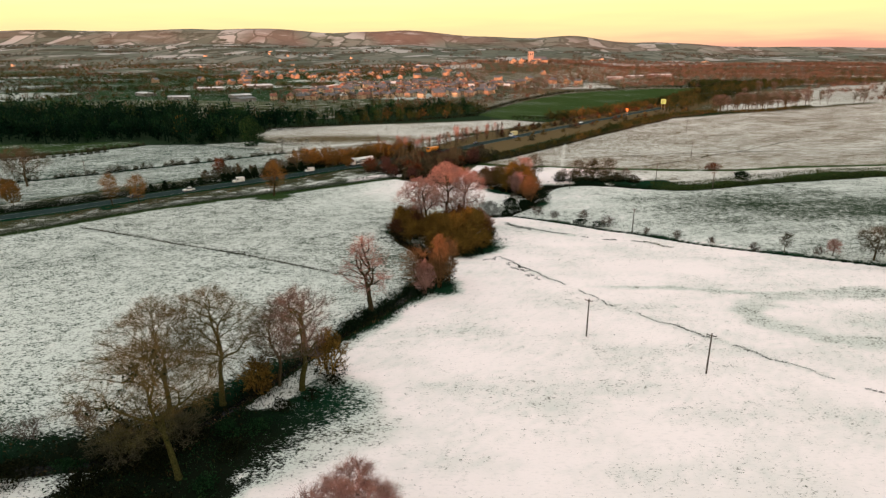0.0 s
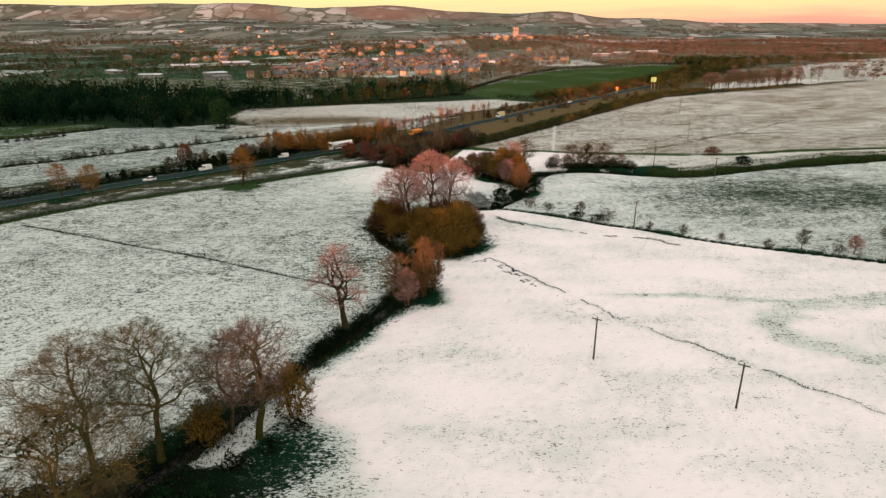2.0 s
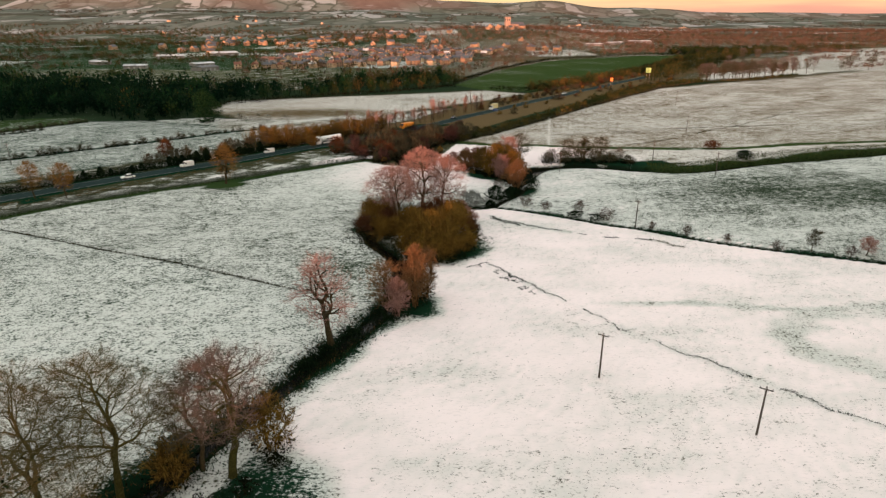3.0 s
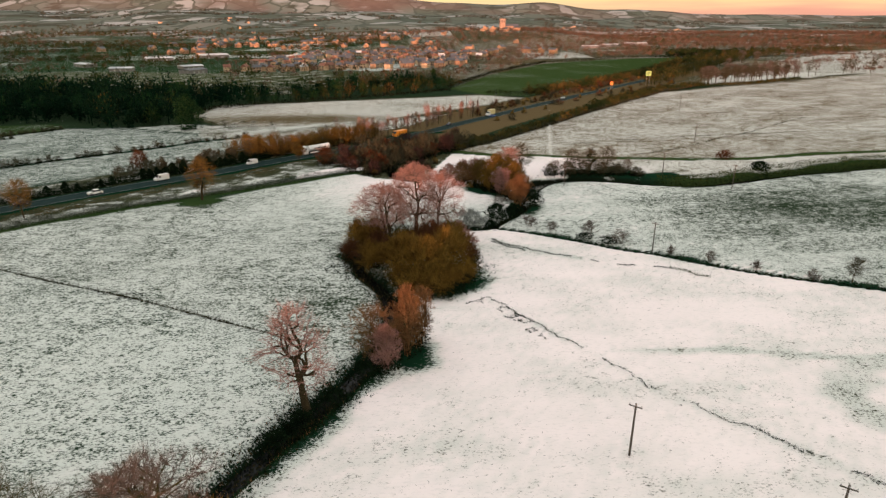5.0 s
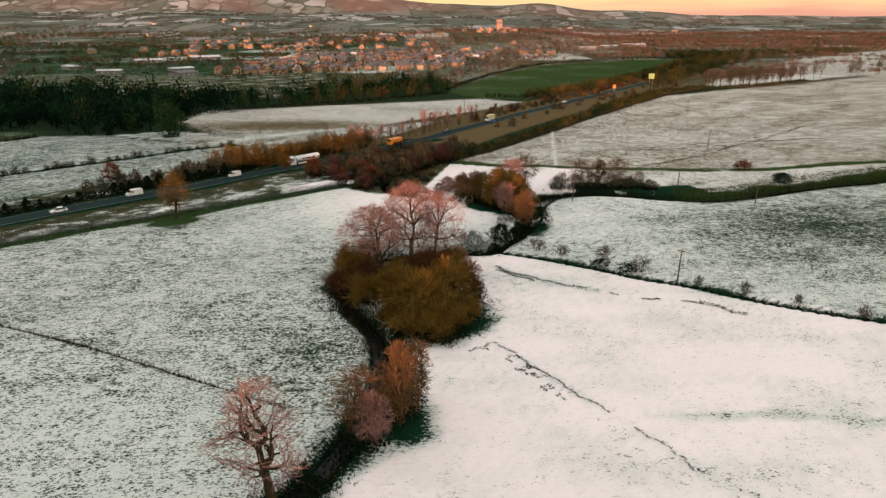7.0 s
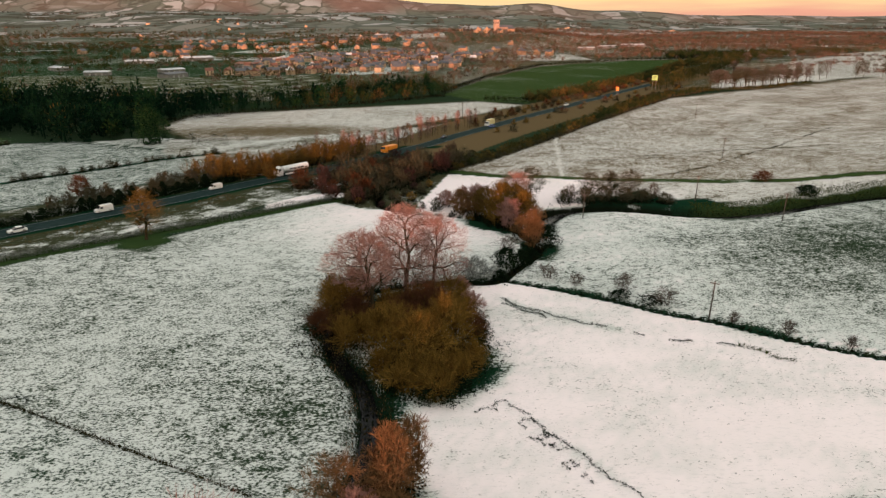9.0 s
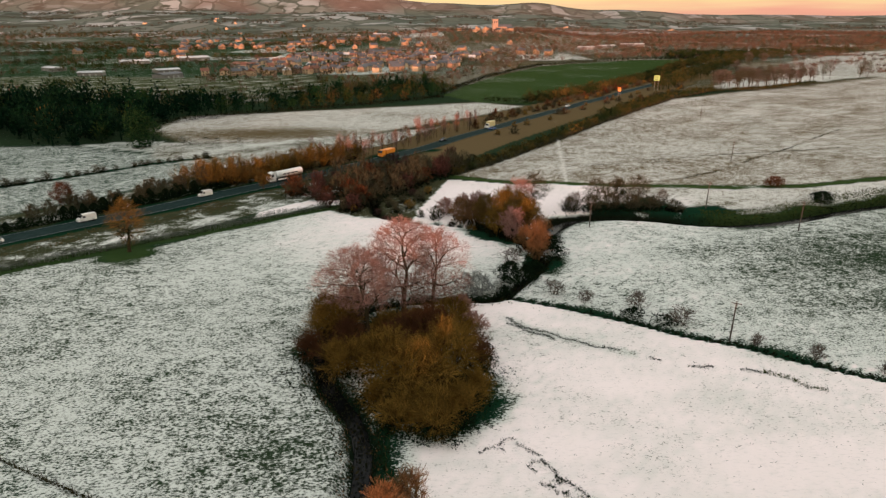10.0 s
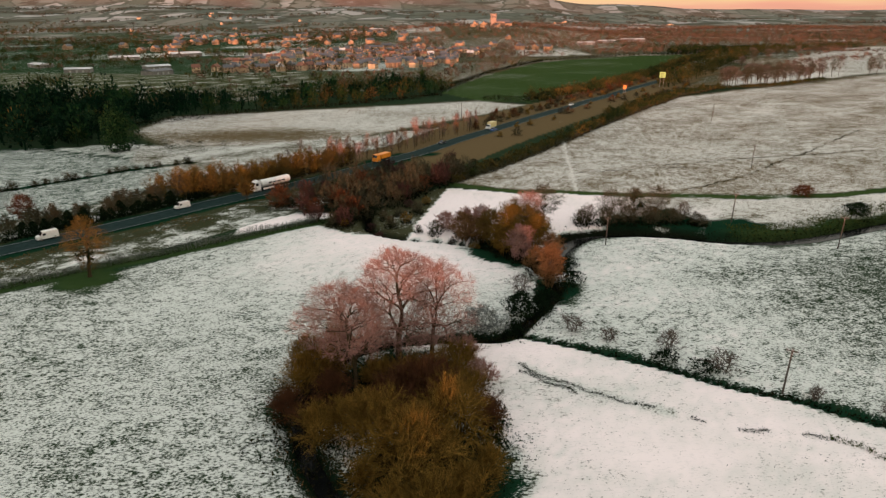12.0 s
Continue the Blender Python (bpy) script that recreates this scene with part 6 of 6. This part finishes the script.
white_car = car(M_WHITE, "white car driving on the carriageway")
white_car.matrix_basis = on_road((-104, 233), -1.7, True)
dark_car = car(M_DARKCAR, "dark car driving on the carriageway")
dark_car.matrix_basis = on_road((-119, 222), 1.7, True)
copy_thing(dark_car, on_road((19, 358), 1.7, True))
copy_thing(white_car, on_road((109, 470), 1.7, True))
blue = car(M_BLUE, "blue car driving on the carriageway")
blue.matrix_basis = on_road((45, 390), -1.7)
v1 = van(M_WHITE, "white panel van driving on the carriageway")
v1.matrix_basis = on_road((-87, 248), 1.7, True) @ Matrix.Scale(0.88, 4)
copy_thing(v1, on_road((-64, 272), 1.7, True) @ Matrix.Scale(0.88, 4))
tanker().matrix_basis = on_road((-42, 290), 1.7, True)
tipper().matrix_basis = on_road((-12, 329), 1.7, True)
box_van().matrix_basis = on_road((46, 393), 1.7, True)

# ---- the town ----
M_BRICK = simple("pale_render", (0.28, 0.17, 0.105), (0.60, 0.43, 0.28), 0.4, 0.85, vary=1.2)
M_SLATE = simple("slate_roof", (0.05, 0.055, 0.065), (0.12, 0.12, 0.13), 1.5, 0.6, vary=0.6)
M_TILE = simple("clay_tile_roof", (0.16, 0.07, 0.05), (0.26, 0.12, 0.08), 1.5, 0.8, vary=0.6)
M_SNOWROOF = simple("snowy_roof", (0.30, 0.31, 0.33), (0.72, 0.72, 0.72), 0.12, 0.8)
M_GLASS = simple("window_glass", (0.03, 0.035, 0.045), (0.06, 0.065, 0.08), 1, 0.1, spec=0.6)
M_CLAD = simple("grey_cladding", (0.13, 0.125, 0.12), (0.22, 0.21, 0.20), 0.3, 0.6)
M_STONE = simple("old_stone", (0.30, 0.20, 0.15), (0.44, 0.31, 0.24), 0.3, 0.9)


def gable(bm, w, d, z0, z1, over=0.4):
    """A pitched roof slab with eaves; the ridge runs along x."""
    v = [bm.verts.new(p) for p in ((-w / 2 - over, -d / 2 - over, z0), (w / 2 + over, -d / 2 - over, z0), (w / 2 + over, 0, z1), (-w / 2 - over, 0, z1),
                                   (w / 2 + over, d / 2 + over, z0), (-w / 2 - over, d / 2 + over, z0))]
    for f in ((0, 1, 2, 3), (3, 2, 4, 5), (0, 3, 5), (1, 4, 2), (0, 5, 4, 1)):
        bm.faces.new([v[i] for i in f])
    return bm


def house(w, d, h, roof, label, pane_rows=2):
    t = thing("house", label, "house", group="houses of the town")
    bm = bmesh.new()
    box(bm, -w / 2, -d / 2, -2, w / 2, d / 2, h)
    wall = part("wall", bm, M_BRICK, t)
    r = part("roof", gable(bmesh.new(), w, d, h + 0.004, h + d * 0.42), roof, t)
    bm = bmesh.new()
    box(bm, w * 0.3, -0.4, h + d * 0.25, w * 0.3 + 0.8, 0.4, h + d * 0.42 + 1.0, 0.03)
    part("chimney", bm, M_BRICK, r)
    for row_ in range(pane_rows):
        for k in range(3 if w > 9 else 2):
            cx = -w / 2 + w * (k + 0.5) / (3 if w > 9 else 2)
            bm = bmesh.new()
            box(bm, cx - 0.7, -d / 2 - 0.05, 0.9 + row_ * 2.6, cx + 0.7, -d / 2 + 0.05, 2.1 + row_ * 2.6)
            part("window", bm, M_GLASS, wall)
    return t


protos = [house(10, 7.5, 5.2, M_SLATE, "pale rendered two-storey house with a slate roof"), house(8, 7.5, 5.2, M_TILE, "pale two-storey house with a brown tiled roof"),
          house(14, 8, 5.4, M_SLATE, "pair of pale houses under one slate roof"), house(9, 8, 5.0, M_SNOWROOF, "two-storey house with snow on its roof")]
rng = np.random.default_rng(600)
spots = []
for ln in range(11):
    y0 = 770 + ln * 34
    for k in range(26):
        px = -215 + k * 19 + rng.normal() * 3 + ln * 6
        py = y0 + 14 * math.sin(px * 0.012 + ln) + rng.normal() * 5 + max(0, px - 60) * 0.4
        if rng.random() < 0.80 and not inside(np.array([px]), np.array([py]), FAR_GREEN)[0] and px < 50 + (py - 800) * 0.32:
            spots.append((px, py, rng.uniform(-35, 35) + (90 if rng.random() < 0.35 else 0)))
for k, (px, py, a) in enumerate(spots[:240]):
    m = pose(px, py, ground_z(px, py), 0, 0, a)
    if k < 4:
        protos[k].matrix_basis = m
    else:
        copy_thing(protos[int(rng.random() ** 1.5 * 3.4)], m)


def house_stuff(name, n, area, seed, label, size=1.0):
    """Far roofs and walls, too small to pick apart, joined into two meshes."""
    r = np.random.default_rng(seed)
    wv, wf, rv, rf = [], [], [], []
    x, y = r.uniform(area[0], area[1], n), r.uniform(area[2], area[3], n)
    keep = (waves(x, y, 260, seed) > -0.15) & ~inside(x, y, FAR_GREEN) & (line_dist(x, y, ROAD) > 20)
    x, y = x[keep], y[keep]
    z = height(x, y)
    for px, py, pz in zip(x, y, z):
        w, d, h, a = r.uniform(8, 16) * size, r.uniform(7, 9) * size, r.uniform(4.5, 6.5), r.uniform(0, 3.14)
        c, s = math.cos(a), math.sin(a)
        pts = [(-w / 2, -d / 2), (w / 2, -d / 2), (w / 2, d / 2), (-w / 2, d / 2)]
        q = [(px + u * c - v * s, py + u * s + v * c) for u, v in pts]
        b = len(wv)
        wv += [(*p, pz - 3) for p in q] + [(*p, pz + h) for p in q]
        wf += [(b + i, b + (i + 1) % 4, b + 4 + (i + 1) % 4, b + 4 + i) for i in range(4)]
        b = len(rv)
        e1, e2 = ((q[0][0] + q[3][0]) / 2, (q[0][1] + q[3][1]) / 2), ((q[1][0] + q[2][0]) / 2, (q[1][1] + q[2][1]) / 2)
        top = pz + h + d * 0.4
        rv += [(*p, pz + h) for p in q] + [(*e1, top), (*e2, top)]
        rf += [(b, b + 1, b + 5, b + 4), (b + 2, b + 3, b + 4, b + 5)]
        wv += [(*q[0], pz + h), (*q[3], pz + h), (*e1, top), (*e1, top), (*q[1], pz + h), (*q[2], pz + h), (*e2, top), (*e2, top)]
        k = len(wv)
        wf += [(k - 8, k - 7, k - 6, k - 5), (k - 4, k - 3, k - 2, k - 1)]
    t = thing(name, label, "houses", kind="stuff")
    child("walls", mesh_np("walls", wv, wf, M_BRICK), t)
    child("roofs", mesh_np("roofs", rv, rf, M_SLATE), t)


house_stuff("distant_houses", 190, (-600, 260, 1100, 2000), 610, "distant pale houses of the town among trees", 1.2)
house_stuff("hillside_houses", 36, (-1800, 1200, 2000, 3000), 611, "scattered pale houses at the foot of the hills", 1.1)


def shed(at, w, d, h, spin, roof, label):
    t = thing("warehouse", label, "warehouse", pose(at[0], at[1], ground_z(*at), 0, 0, spin), "warehouses")
    bm = bmesh.new()
    box(bm, -w / 2, -d / 2, -3, w / 2, d / 2, h)
    wall = part("wall", bm, M_CLAD, t)
    part("roof", gable(bmesh.new(), w, d, h + 0.01, h + d * 0.10, 0.6), roof, t)
    for k in range(3):
        bm = bmesh.new()
        box(bm, -w / 2 + w * (0.2 + 0.25 * k), -d / 2 - 0.06, 0, -w / 2 + w * (0.28 + 0.25 * k), -d / 2 + 0.05, h * 0.65)
        part("door", bm, M_METAL, wall)


for at, w, d, h, s, rf in (((-330, 770), 24, 14, 3.5, 10, M_SNOWROOF), ((-400, 830), 28, 15, 3.5, -38, M_SNOWROOF), ((-270, 820), 26, 15, 3.5, 46, M_SNOWROOF), ((-240, 740), 26, 16, 4, 64, M_SLATE), ((-350, 930), 34, 18, 4, 30, M_SNOWROOF),
                           ((-300, 1010), 40, 22, 5, 35, M_SNOWROOF), ((-200, 900), 34, 20, 5, -34, M_TILE), ((400, 1290), 34, 18, 3.5, 23, M_SNOWROOF), ((470, 1340), 44, 20, 4, -5, M_SNOWROOF), ((345, 1240), 30, 16, 4, 6, M_SNOWROOF),
                           ((-70, 2150), 40, 22, 6, 24, M_SNOWROOF), ((-10, 2200), 30, 22, 8, -26, M_TILE), ((40, 2230), 14, 14, 13, 8, M_TILE)):
    shed(at, w, d, h, s, rf, "low industrial building with a snowy roof" if rf is M_SNOWROOF else "low industrial building with a dark roof")


def old_tower(at):
    z = ground_z(*at)
    t = thing("church_tower", "square old stone church tower above the town", "church", pose(at[0], at[1], z, 0, 0, 8))
    bm = bmesh.new()
    box(bm, -6, -6, -4, 6, 6, 25)
    wall = part("wall", bm, M_STONE, t)
    for s in range(4):
        for o in (-1, 1):
            m = Matrix.Rotation(s * math.pi / 2, 4, "Z")
            bm = bmesh.new()
            box(bm, o * 2.5 - 1.1, -6.06, 17, o * 2.5 + 1.1, -5.95, 22)
            bmesh.ops.transform(bm, matrix=m, verts=bm.verts)
            part("window", bm, M_GLASS, wall)
        bm = bmesh.new()
        for o in range(5):
            box(bm, -6.2 + o * 2.7, -6.25, 25, -4.7 + o * 2.7, -5.75, 26.4)
        bmesh.ops.transform(bm, matrix=Matrix.Rotation(s * math.pi / 2, 4, "Z"), verts=bm.verts)
        part("battlement", bm, M_STONE, t)
    bm = bmesh.new()
    box(bm, 6.01, -5, -4, 40, 5, 9)
    part("nave", bm, M_STONE, t)
    bm = gable(bmesh.new(), 34, 10, 9.01, 14, 0.4)
    bmesh.ops.translate(bm, vec=(23.4, 0, 0), verts=bm.verts)
    part("nave_roof", bm, M_SLATE, t)


old_tower((225, 1600))
pines = [(228 + 5.5 * k + 3 * math.sin(k * 2), 896 + 8 * math.sin(k * 1.7)) for k in range(9)]
pine_tree = leafy("evergreen_tree", 620, pines[0], 8, 14, "dark evergreen tree at the end of the green field", ground_z(*pines[0]), n=500, group="evergreens by the green field", category="tree")
for p in pines[1:]:
    copy_thing(pine_tree, pose(p[0], p[1], ground_z(*p), 0, 0, p[0] * 13))
